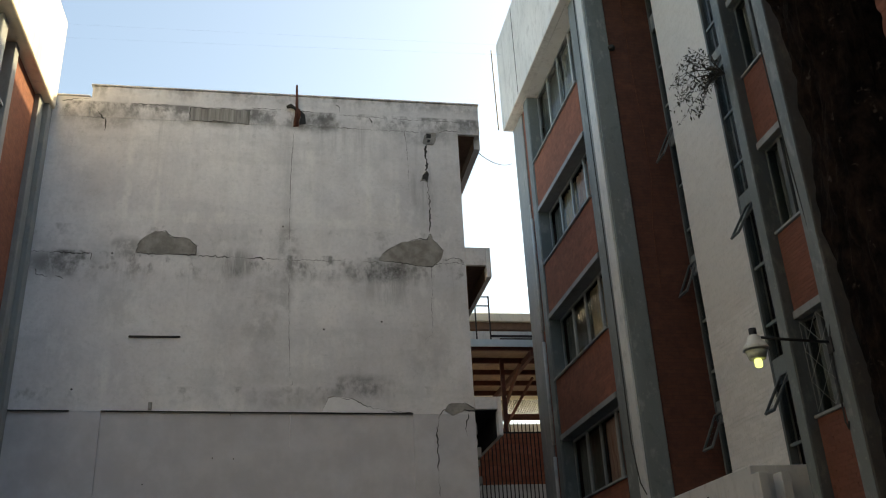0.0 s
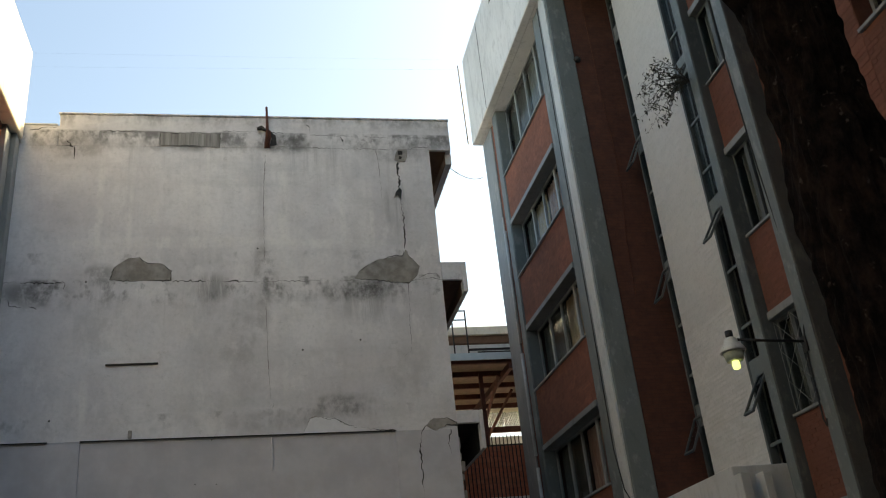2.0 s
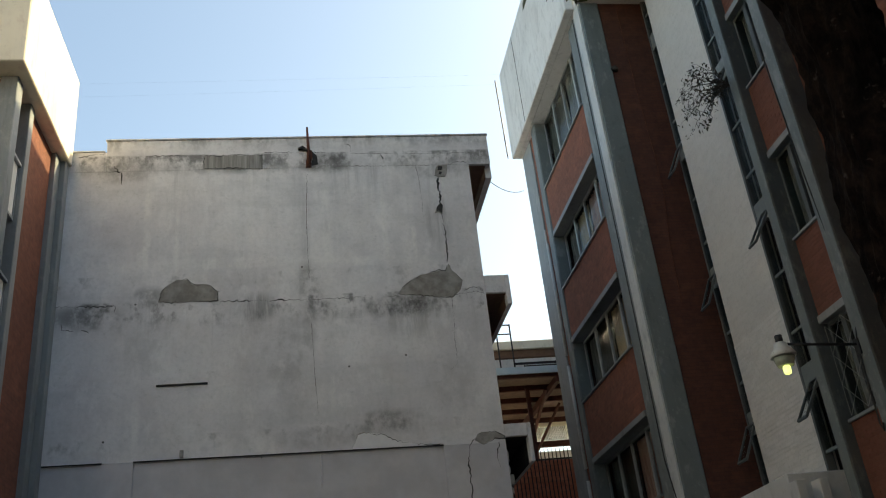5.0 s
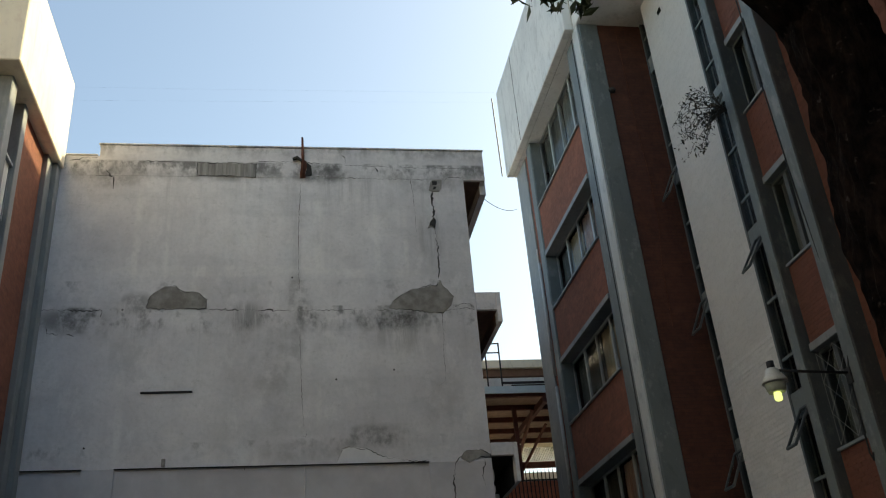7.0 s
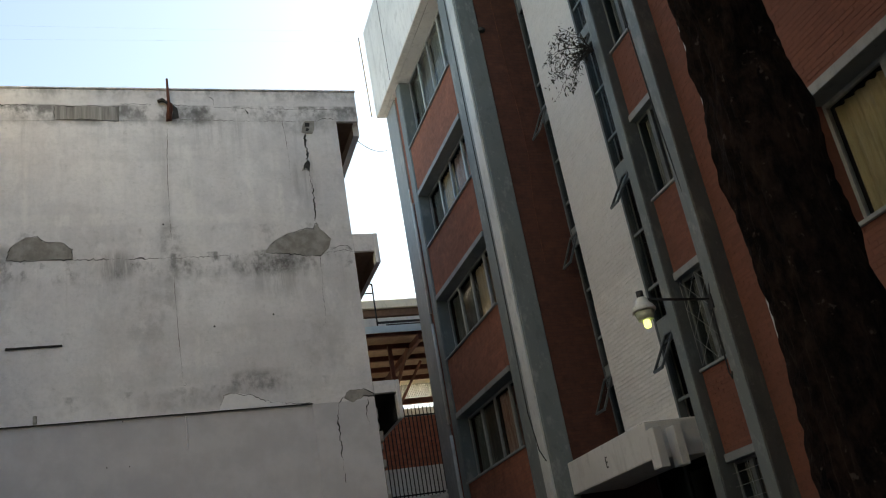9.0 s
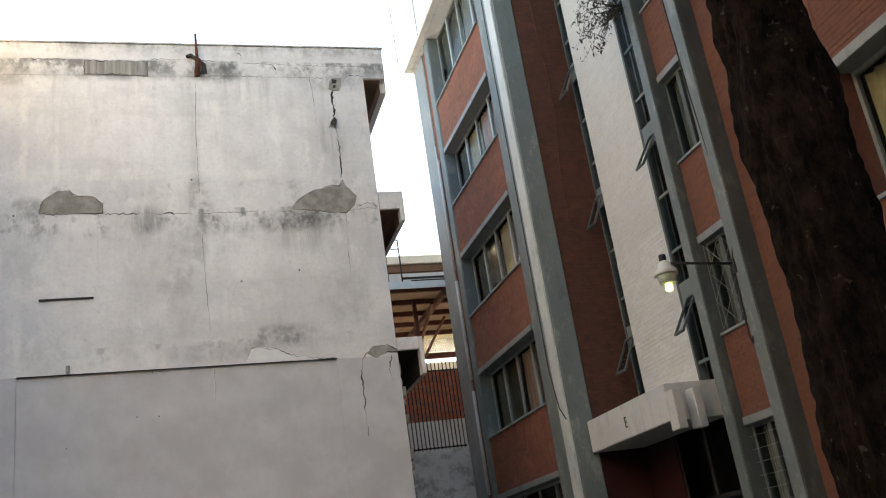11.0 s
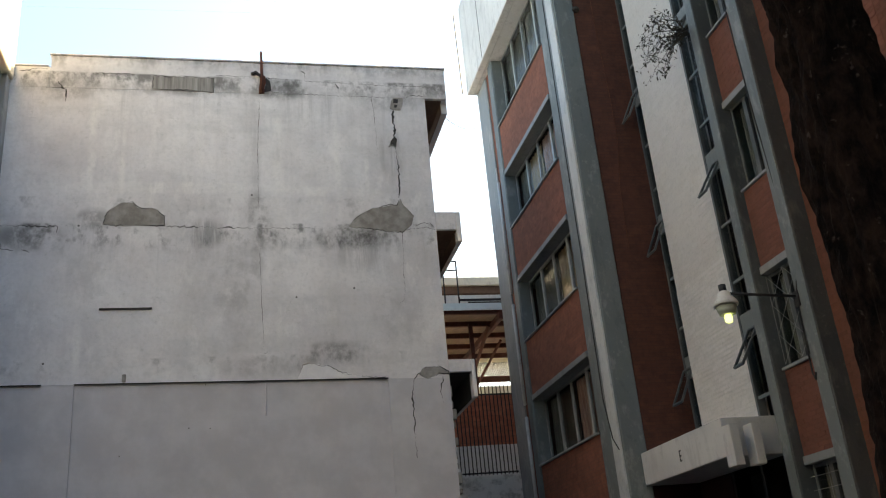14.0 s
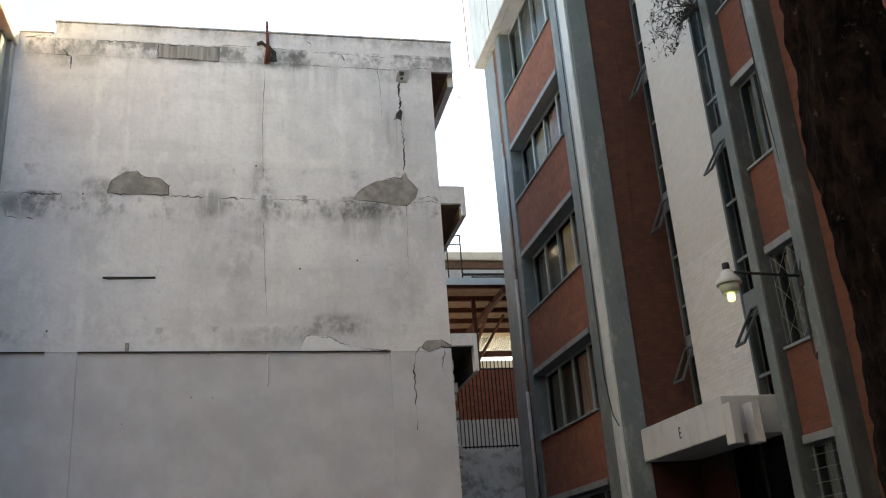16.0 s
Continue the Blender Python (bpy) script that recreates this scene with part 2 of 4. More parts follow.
WHITE_MORTAR = simple("painted_mortar", (0.52, 0.50, 0.48), (0.60, 0.58, 0.555), 14, 0.95)
BLUE = paint_material("blue_grey_paint", (0.150, 0.172, 0.174), (0.27, 0.28, 0.275))
# Darker copy of the blue-grey paint: shade on pillar reveals; also dark sashes.
SLATE_SHADE = paint_material("slate_paint_with_shade", (0.085, 0.096, 0.100), (0.17, 0.175, 0.17))
PALE = paint_material("pale_grey_paint", (0.56, 0.575, 0.57), (0.30, 0.33, 0.34))
LEDGE = paint_material("grey_ledge_paint", (0.24, 0.25, 0.25), (0.14, 0.14, 0.14))
WHITE = paint_material("white_paint", (0.76, 0.755, 0.74), (0.52, 0.51, 0.50), 0.7)
CANOPY = paint_material("canopy_paint", (0.56, 0.55, 0.54), (0.44, 0.43, 0.42), 0.75)
GREY = paint_material("grey_pilaster_paint", (0.245, 0.26, 0.265), (0.33, 0.33, 0.32))
CREAM = paint_material("cream_paint", (0.82, 0.745, 0.60), (0.68, 0.58, 0.46), 0.7)
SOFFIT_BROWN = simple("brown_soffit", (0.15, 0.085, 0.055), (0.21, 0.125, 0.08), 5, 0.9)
# Near-black colour stands in for rooms and voids without light.
DARK = simple("unlit_black", (0.025, 0.024, 0.023), (0.05, 0.047, 0.045), 3, 0.95)
GLASS = glass_material()
STEEL = simple("window_steel", (0.30, 0.32, 0.33), (0.42, 0.43, 0.43), 12, 0.5, 0.3)
BLACK_IRON = simple("black_iron", (0.02, 0.02, 0.022), (0.045, 0.04, 0.04), 15, 0.6, 0.4)
RUST = simple("rusty_iron", (0.10, 0.035, 0.022), (0.19, 0.07, 0.04), 14, 0.9, 0.2, 0.6)
RED_STEEL = simple("red_oxide_steel", (0.08, 0.027, 0.019), (0.12, 0.04, 0.028), 6, 0.7, 0.1)
SHEET = simple("roof_sheet", (0.21, 0.145, 0.105), (0.29, 0.205, 0.155), 4, 0.7)
CLEAR_SHEET = simple("translucent_sheet", (0.72, 0.68, 0.60), (0.82, 0.78, 0.70), 6, 0.9)
CLEAR_SHEET.node_tree.nodes["Principled BSDF"].inputs["Transmission Weight"].default_value = 0.75
PALE_BLUE = simple("pale_blue_paint", (0.62, 0.74, 0.78), (0.72, 0.82, 0.85), 5, 0.6)
CURTAIN = cloth_material("yellow_curtain", (0.35, 0.275, 0.15), (0.48, 0.385, 0.23))
CURTAIN_GREY = cloth_material("dim_grey_curtain", (0.13, 0.125, 0.11), (0.21, 0.20, 0.18))
CURTAIN_PALE = cloth_material("beige_curtain", (0.38, 0.26, 0.15), (0.52, 0.38, 0.23))
# Sheet behind curtainless panes; the dim room's grey is put into its colour.
PANE_DIM = cloth_material("dim_pane_sheet", (0.075, 0.07, 0.06), (0.12, 0.11, 0.095))
CURTAIN_RED = cloth_material("reddish_curtain", (0.34, 0.17, 0.13), (0.50, 0.33, 0.27))
BARK = bark_material()
LEAF = simple("dark_leaf", (0.035, 0.05, 0.018), (0.08, 0.10, 0.035), 5, 0.6)
DRY_LEAF = simple("dry_leaf", (0.030, 0.027, 0.018), (0.065, 0.052, 0.035), 8, 0.8)
TWIG = simple("twig_bark", (0.035, 0.028, 0.022), (0.07, 0.055, 0.045), 20, 0.9)
ASPHALT = simple("asphalt", (0.04, 0.04, 0.04), (0.065, 0.063, 0.06), 12, 0.9)
CONCRETE = simple("rough_concrete", (0.40, 0.395, 0.385), (0.72, 0.71, 0.70), 3.5, 0.95, bump=0.7)
# Lilac is its own tone; darker than PLASTER to mimic less light low down.
PANEL = simple("smooth_lilac_dimmed_render", (0.56, 0.54, 0.556), (0.67, 0.648, 0.662), 1.6, 0.9, bump=0.25)
YARD = simple("warm_grey_render", (0.40, 0.375, 0.345), (0.64, 0.615, 0.58), 3.5, 0.95, bump=0.7)
WHITEWASH = simple("whitewashed_rubble", (0.42, 0.41, 0.395), (0.84, 0.83, 0.81), 3.2, 0.95, bump=0.9, lo=0.36, hi=0.56)
LAMP_METAL = paint_material("lamp_enamel", (0.62, 0.61, 0.57), (0.25, 0.2, 0.16), 0.45)
LENS = simple("lamp_lens", (0.42, 0.45, 0.36), (0.55, 0.58, 0.46), 10, 0.25)
BULB = glow_material("lit_bulb", (0.85, 0.95, 0.30), 0.6)
CABLE = simple("cable_black", (0.02, 0.02, 0.02), (0.04, 0.04, 0.04), 10, 0.7)
INK = simple("sign_ink", (0.03, 0.03, 0.03), (0.05, 0.05, 0.05), 10, 0.8)


# ---- mesh helpers ----
def box(bm, x0, x1, y0, y1, z0, z1, bevel=0.0):
    vs = [bm.verts.new((x, y, z)) for x in (x0, x1) for y in (y0, y1) for z in (z0, z1)]
    for q in ((0, 1, 3, 2), (4, 6, 7, 5), (0, 4, 5, 1), (2, 3, 7, 6), (0, 2, 6, 4), (1, 5, 7, 3)):
        bm.faces.new([vs[i] for i in q])
    if bevel:
        es = list({e for v in vs for e in v.link_edges})
        bmesh.ops.bevel(bm, geom=es, offset=bevel, segments=1, affect="EDGES")


def boxes(*rows, bevel=0.0):
    bm = bmesh.new()
    for r in rows:
        b2 = bmesh.new()
        box(b2, *r, bevel=bevel)
        me = bpy.data.meshes.new("t")
        b2.to_mesh(me)
        b2.free()
        bm.from_mesh(me)
        bpy.data.meshes.remove(me)
    bmesh.ops.recalc_face_normals(bm, faces=bm.faces)
    return bm


def tube(bm, pts, radii, sides=8, cap=True, wob=0.0):
    """A tapering tube along points."""
    rings = []
    pts = [Vector(p) for p in pts]
    side = None
    for i, p in enumerate(pts):
        d = (pts[min(i + 1, len(pts) - 1)] - pts[max(i - 1, 0)]).normalized()
        if side is None:
            side = d.orthogonal().normalized()
        side = (side - d * side.dot(d)).normalized()
        up = d.cross(side)
        r = radii[i] if isinstance(radii, (list, tuple)) else radii
        ring = []
        for k in range(sides):
            a = 2 * math.pi * k / sides
            rr = r * (1 + wob * noise.noise(Vector((math.cos(a) * 1.7, math.sin(a) * 1.7, p.z * 1.3 + p.x))))
            ring.append(bm.verts.new(p + (side * math.cos(a) + up * math.sin(a)) * rr))
        rings.append(ring)
    for a, b in zip(rings, rings[1:]):
        for k in range(sides):
            f = bm.faces.new((a[k], a[(k + 1) % sides], b[(k + 1) % sides], b[k]))
            f.smooth = sides > 6
    if cap:
        bm.faces.new(rings[0][::-1])
        bm.faces.new(rings[-1])
    return bm


def lathe(profile, centre, sides=24):
    """A turned form about a vertical axis from (radius, height) pairs."""
    bm = bmesh.new()
    cx, cy, cz = centre
    rings = [[bm.verts.new((cx + r * math.cos(2 * math.pi * k / sides), cy + r * math.sin(2 * math.pi * k / sides), cz + h)) for k in range(sides)] for r, h in profile]
    for a, b in zip(rings, rings[1:]):
        for k in range(sides):
            bm.faces.new((a[k], a[(k + 1) % sides], b[(k + 1) % sides], b[k])).smooth = True
    bm.faces.new(rings[0][::-1])
    bm.faces.new(rings[-1])
    return bm


def mesh_of(name, bm, material):
    me = bpy.data.meshes.new(name)
    bm.to_mesh(me)
    bm.free()
    me.materials.append(material)
    return me


def part(name, bm, material, parent=None, label=""):
    ob = new(name, mesh_of(name, bm, material))
    if parent:
        ob.parent = parent
    return tagged(ob, label)


def thing(name, label, category, group="", kind=""):
    return tagged(new(name), label, category, group, kind)


def polygon(pts, depth, place):
    """A plate with an irregular outline; place turns (u, v, w) into the world, w outwards."""
    bm = bmesh.new()
    front = [bm.verts.new(place(u, v, depth)) for u, v in pts]
    back = [bm.verts.new(place(u, v, 0)) for u, v in pts]
    bm.faces.new(front)
    n = len(pts)
    for i in range(n):
        bm.faces.new((front[i], back[i], back[(i + 1) % n], front[(i + 1) % n]))
    bmesh.ops.recalc_face_normals(bm, faces=bm.faces)
    return bm


def ribbon(pts, width, place, depth=0.003, rnd=None):
    """A ragged thin line with a changing width, as of a crack."""
    rnd = rnd or random.Random(3)
    fine = []
    for (a, b), (c, d) in zip(pts, pts[1:]):
        n = max(2, int(math.hypot(c - a, d - b) / 0.045))
        for i in range(n):
            k = i / n
            fine.append((a + (c - a) * k + rnd.uniform(-1, 1) * min(width, 0.026) * 0.7, b + (d - b) * k + rnd.uniform(-1, 1) * min(width, 0.026) * 0.9))
    fine.append(pts[-1])
    bm = bmesh.new()
    last = None
    for i, (u, v) in enumerate(fine):
        j, h = max(i - 1, 0), min(i + 1, len(fine) - 1)
        t = Vector((fine[h][0] - fine[j][0], fine[h][1] - fine[j][1])).normalized()
        swell = 0.62 + 1.5 * noise.noise(Vector((u * 2.6, v * 2.6, width * 90)))
        w = width * max(0.10, swell) * rnd.uniform(0.45, 1.1) * (0.3 if i in (0, len(fine) - 1) else 1) / 2
        pair = [bm.verts.new(place(u - t.y * w * s, v + t.x * w * s, depth)) for s in (1, -1)]
        if last:
            bm.faces.new((last[0], last[1], pair[1], pair[0]))
        last = pair
    bmesh.ops.recalc_face_normals(bm, faces=bm.faces)
    return bm


# ---- ground, and unseen walls added to block light ----
tagged(part("ground", boxes((-150, 150, -150, 150, -0.3, 0.0)), ASPHALT), "dark worn asphalt yard between the buildings", "ground", kind="structure")
# South and west walls are invented, to cut low sky light on the facades.
tagged(part("sky_block_south", boxes((-30, 30, -14.3, -14, 0, 14)), YARD), "unseen plain wall added to cut sky light in the yard", "wall", kind="structure")
tagged(part("sky_block_west", boxes((-9.3, -9, -14, 13, 0, 16.8)), YARD), "unseen plain wall added to cut sky light in the yard", "wall", kind="structure")

# Invented and out of view: holds the sun off the passage end.
tagged(part("sun_block_east", boxes((12.5, 12.8, 23.2, 29.5, 0, 19)), CONCRETE), "unseen plain wall added to keep sun out of the passage", "wall", kind="structure")

# ---- white building with the cracked end wall ----
WY = 16.7


def on_wall(u, v, w):
    return (u, WY - w, v)


def slant(bm):
    """Tips the joint between plaster and panels, which sinks towards the passage."""
    for v in bm.verts:
        if 5.8 < v.co.z < 5.95:
            v.co.z += 0.012 - 0.0150 * (v.co.x + 3.1)
    return bm


hall = thing("plaster_building", "three-storey building with a cracked, soot-streaked white plaster end wall", "building")
part("end_wall", slant(boxes((-4.75, 3.71, WY, WY + 0.25, 5.87, 12.0))), PLASTER, hall)
part("parapet", boxes((-3.94, 4.2, WY - 0.004, WY + 0.2, 11.98, 12.74), (-4.8, -3.94, WY - 0.004, WY + 0.2, 11.98, 12.47), bevel=0.012), PLASTER, hall)
part("coping", boxes((-3.97, 4.22, WY - 0.035, WY + 0.22, 12.74, 12.775), (-4.8, -3.97, WY - 0.03, WY + 0.22, 12.47, 12.50), bevel=0.008), PLASTER, hall, "weathered coping")
for a, b in ((-3.64, -3.10), (2.52, 3.71)):
    part("pier", slant(boxes((a, b, WY, WY + 0.25, 0, 5.868))), PANEL, hall)
for a, b in ((-4.75, -3.641), (-3.099, 2.519)):
    part("infill_panel", slant(boxes((a, b, WY + 0.035, WY + 0.25, 0, 5.868))), PANEL, hall, "smoother grey-white infill panel")
part("side_wall", boxes((3.41, 3.70, WY + 0.251, 34, 0, 11.9), (-4.7, 3.4, 33.7, 34, 0, 11.9)), PLASTER, hall)
# Lowest soffit and lining are near-black: the void's shade put into colour.
for z0, z1, drop, back, inner in ((11.98, 12.70, 0.24, 33.9, 4.10), (8.88, 9.28, 0.26, 33.9, 4.14), (5.88, 6.13, 0.50, 33.9, 4.16)):
    part("gallery_slab", boxes((3.715, inner, WY + 0.20 if z0 > 10 else WY, back, z0, z1), bevel=0.01), PLASTER, hall)
    part("soffit", boxes((3.72, inner - 0.005, WY + 0.06, back, z0 - 0.012, z0 - 0.002)), SOFFIT_BROWN if z0 > 7 else DARK, hall, "brown slab underside, painted shade-black on the lowest slab")
    part("beam_lining", boxes((inner - 0.010, inner + 0.0015, WY + 0.21, back, z0 - drop + 0.004, z0 - 0.014)), SOFFIT_BROWN if z0 > 7 else DARK, hall, "brown inner face of edge beam, shade-black on the lowest")
    part("edge_beam", boxes((inner + 0.002, 4.24, WY + (0.20 if z0 > 10 else 0.0), back, z0 - drop, z1), bevel=0.01), PLASTER, hall)
part("roof", boxes((-4.7, 3.70, WY + 0.26, 33.6, 11.6, 11.9)), CONCRETE, hall)
# dark strips that stand in for the shadow line over the infill panels
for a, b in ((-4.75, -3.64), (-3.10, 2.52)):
    part("shadow_strip", slant(boxes((a, b, WY - 0.012, WY + 0.03, 5.867, 5.882), bevel=0.003)), CRACK_AND_SHADE, hall)
# broken edge of the pier
rnd = random.Random(8)
bm = bmesh.new()
zz = 0.2
while zz < 5.6:
    h = rnd.uniform(0.08, 0.22)
    b2 = boxes((3.70, 3.71 + rnd.uniform(0.015, 0.09), WY + 0.01, WY + 0.24, zz, zz + h), bevel=0.012)
    me = bpy.data.meshes.new("t")
    b2.to_mesh(me)
    b2.free()
    bm.from_mesh(me)
    zz += h + rnd.uniform(0.0, 0.12)
tagged(part("broken_edge", bm, BARE, hall, "rough broken concrete edge"), kind="stuff")

# fallen plaster
def patch(name, pts, material, label):
    p = part(name, polygon(pts, 0.018 if pts[0][1] > 11.9 else 0.004, on_wall), material, hall, label)
    # Dark outline in place of the shade at the broken plaster edge.
    part("plaster_lip", ribbon(pts + pts[:1], 0.022, on_wall, 0.019 if pts[0][1] > 11.9 else 0.006, random.Random(5)), CRACK_AND_SHADE, p)
    return p


def ragged(pts, amount, seed):
    r = random.Random(seed)
    out = []
    for (a, b), (c, d) in zip(pts, pts[1:] + pts[:1]):
        n = max(1, int(math.hypot(c - a, d - b) / 0.12))
        out += [(a + (c - a) * i / n + r.uniform(-1, 1) * amount, b + (d - b) * i / n + r.uniform(-1, 1) * amount) for i in range(n)]
    return out


patch("fallen_plaster", ragged([(-2.77, 8.98), (-2.72, 9.24), (-2.44, 9.46), (-2.25, 9.45), (-2.15, 9.35), (-1.81, 9.31), (-1.65, 9.17), (-1.62, 8.95)], 0.012, 1), BARE, "grey bare render where plaster has fallen")
patch("fallen_plaster", ragged([(1.91, 8.93), (2.09, 9.17), (2.40, 9.35), (2.93, 9.44), (3.01, 9.57), (3.07, 9.44), (3.27, 9.18), (3.20, 8.98), (3.01, 8.81), (2.59, 8.85)], 0.012, 2), BARE, "grey bare render where plaster has fallen")
patch("fallen_plaster", ragged([(3.13, 5.85), (3.20, 5.96), (3.26, 6.01), (3.44, 5.99), (3.58, 5.99), (3.70, 5.90), (3.695, 5.83), (3.50, 5.86), (3.28, 5.75)], 0.012, 3), BARE, "grey bare render where plaster has fallen")
patch("fallen_plaster", ragged([(-1.96, 12.02), (-1.96, 12.33), (-0.74, 12.32), (-0.74, 11.98)], 0.004, 4), STREAKED, "dark rectangle of bare streaked render")
part("crack", ribbon([(0.81, 5.84), (0.93, 6.09), (1.05, 6.13), (1.41, 6.10)], 0.03, on_wall, 0.007, random.Random(77)), BARE, hall)
part("fresh_plaster", polygon(ragged([(0.81, 5.84), (0.93, 6.09), (1.05, 6.13), (1.41, 6.10), (1.62, 5.95), (1.86, 5.91), (2.23, 5.83)], 0.01, 5), 0.004, on_wall), FRESH, hall, "newer pale plaster patch")
for rim, dark, seed in (([(2.92, 11.71), (2.97, 11.91), (3.04, 11.98), (3.23, 11.98), (3.21, 11.77), (3.16, 11.67), (3.00, 11.68)], ([(3.01, 11.94), (3.12, 11.94), (3.12, 11.84), (3.01, 11.84)], [(3.03, 11.80), (3.10, 11.80), (3.08, 11.73), (3.02, 11.73)]), 6),
                        ([(2.84, 10.78), (2.89, 10.92), (2.99, 11.05), (3.04, 10.97), (3.01, 10.75), (2.94, 10.82)], ([(2.90, 10.93), (2.98, 11.03), (3.03, 10.96), (3.00, 10.77), (2.94, 10.84), (2.89, 10.82)],), 7)):
    p = part("broken_hole", polygon(ragged(rim, 0.012, seed), 0.016, on_wall), BARE, hall, "broken hole in the plaster")
    for q in dark:
        part("dark_gap", polygon(ragged(q, 0.012, seed), 0.02, on_wall), CRACK_AND_SHADE, p)
CRACKS = (
    ([(2.99, 11.66), (2.97, 11.45), (3.0, 11.26), (2.98, 11.01)], 0.06), ([(2.99, 10.75), (3.02, 10.25), (3.02, 9.98), (2.98, 9.59)], 0.024), ([(3.02, 10.02), (3.03, 9.9)], 0.05), ([(2.99, 8.81), (3.00, 8.46), (2.96, 7.99), (2.975, 7.64), (2.94, 7.35), (2.80, 7.25)], 0.017),
    ([(3.13, 5.87), (3.03, 5.75), (2.96, 5.52), (2.965, 5.18), (2.96, 4.87), (2.955, 4.6), (2.97, 4.28)], 0.028), ([(3.58, 5.78), (3.51, 5.45), (3.55, 5.28)], 0.024), ([(2.54, 11.98), (2.59, 11.33), (2.59, 10.65)], -0.012),
    ([(0.19, 11.86), (0.14, 10.95), (0.14, 9.65), (0.17, 8.66), (0.155, 8.19), (0.185, 7.26), (0.214, 6.46)], -0.011), ([(0.214, 6.46), (0.225, 6.36), (0.275, 6.37), (0.27, 6.45)], 0.018), ([(3.05, 8.87), (3.52, 8.93), (3.72, 8.87)], 0.014),
    ([(3.24, 8.93), (3.41, 9.02), (3.59, 9.02), (3.67, 8.90)], 0.012), ([(-1.59, 8.95), (-0.31, 8.91)], 0.026), ([(-0.31, 8.91), (1.90, 8.90)], -0.016), ([(-4.71, 8.97), (-3.61, 8.94)], 0.025),
    ([(-3.68, 8.95), (-3.59, 8.95), (-3.58, 8.80)], 0.03), ([(-4.55, 8.60), (-4.52, 8.47), (-4.31, 8.46)], 0.03), ([(-4.17, 8.45), (-4.03, 8.41)], 0.03), ([(-3.62, 11.98), (-3.60, 11.66)], 0.015), ([(-4.01, 11.99), (-3.62, 11.98)], 0.014),
    ([(-3.16, 12.35), (-1.94, 12.36)], 0.02), ([(-0.70, 12.39), (0.00, 12.39), (1.06, 12.33)], 0.016), ([(1.06, 12.58), (1.14, 12.51), (1.13, 12.34)], 0.025), ([(1.13, 12.33), (2.87, 12.28), (4.12, 12.29)], -0.014),
    ([(0.46, 12.02), (1.64, 11.99), (2.85, 11.98)], -0.018), ([(3.25, 11.98), (3.37, 12.05), (3.69, 12.05)], 0.02), ([(1.18, 6.11), (1.41, 6.08), (1.62, 5.95), (1.91, 5.88), (2.23, 5.83), (2.53, 5.81)], 0.02),
    ([(-3.81, 12.15), (-3.64, 11.95)], 0.02), ([(-4.51, 12.35), (-3.98, 12.44)], 0.03), ([(1.78, 12.30), (1.84, 12.16)], 0.03), ([(3.31, 8.92), (3.32, 8.80)], 0.02))
for i, (pts, wd) in enumerate(CRACKS):
    part("crack", ribbon(pts, abs(wd), on_wall, 0.0045, random.Random(20 + i)), CRACK_AND_SHADE if wd > 0 else SOFT_CRACK, hall)
for px in ([(0.84, 7.46)], [(1.96, 7.63)], [(-1.12, 5.02)], [(-0.84, 5.80)], [(-0.75, 5.00)], [(-2.28, 4.58)], [(0.01, 9.63)], [(-3.64, 6.28)], [(-3.20, 8.96)]):
    (u, v), = px
    s = 0.012 if v < 5.86 else 0.02
    part("pock_mark", polygon([(u + s * math.cos(a), v + s * math.sin(a)) for a in (0, 1.1, 2.0, 3.1, 4.2, 5.2)], 0.0045, on_wall), CRACK_AND_SHADE, hall)
(a, v), (b, _) = [(-2.75, 7.28), (-1.82, 7.24)]
part("iron_strip", boxes((a, b, WY - 0.03, WY - 0.001, v - 0.018, v + 0.018), bevel=0.005), CRACK_AND_SHADE, hall, "rusted iron strip set in the wall")
(u, v), = [(-2.26, 5.97)]
part("rust_stub", boxes((u - 0.035, u + 0.035, WY - 0.03, WY, v - 0.08, v + 0.07), bevel=0.012), BARE, hall, "rusted stub bracket")
# conduit down the middle
(u, v), = [(0.26, 5.82)]
part("conduit", tube(bmesh.new(), [(u - 0.03, WY + 0.02, 5.80), (u - 0.025, WY + 0.02, 5.5), (u - 0.03, WY + 0.02, 5.2)], 0.016, 6), PLASTER, hall)
# rusted post on the parapet
post = thing("rusty_post", "rusted iron post stub fixed to the parapet of the plaster wall", "post")
part("upright", tube(bmesh.new(), [(0.225, WY - 0.06, 11.98), (0.235, WY - 0.06, 12.4), (0.225, WY - 0.062, 12.98)], [0.038, 0.032, 0.022], 7, wob=0.4), RUST, post)
part("plate", polygon(ragged([(0.17, 11.98), (0.30, 11.98), (0.31, 12.40), (0.20, 12.46)], 0.015, 9), 0.03, on_wall), RUST, post)
part("bracket", tube(bmesh.new(), [(0.02, WY - 0.03, 12.44), (0.12, WY - 0.05, 12.47), (0.22, WY - 0.06, 12.38)], [0.035, 0.05, 0.035], 6, wob=0.5), CRACK_AND_SHADE, post)
part("rust_stain", polygon(ragged([(0.28, 12.02), (0.42, 12.08), (0.44, 12.3), (0.33, 12.36)], 0.03, 12), 0.016, on_wall), CRACK_AND_SHADE, hall)

# ---- right brick building ----
FX, SX = 6.8, 8.13                      # projecting bays and stair recess
SILLS = (13.98, 10.90, 7.79, 4.69)
HEADS = (16.13, 12.43, 9.36, 6.245, 3.18)
right = thing("brick_building", "red brick building with blue-grey columns and white roof band", "building")


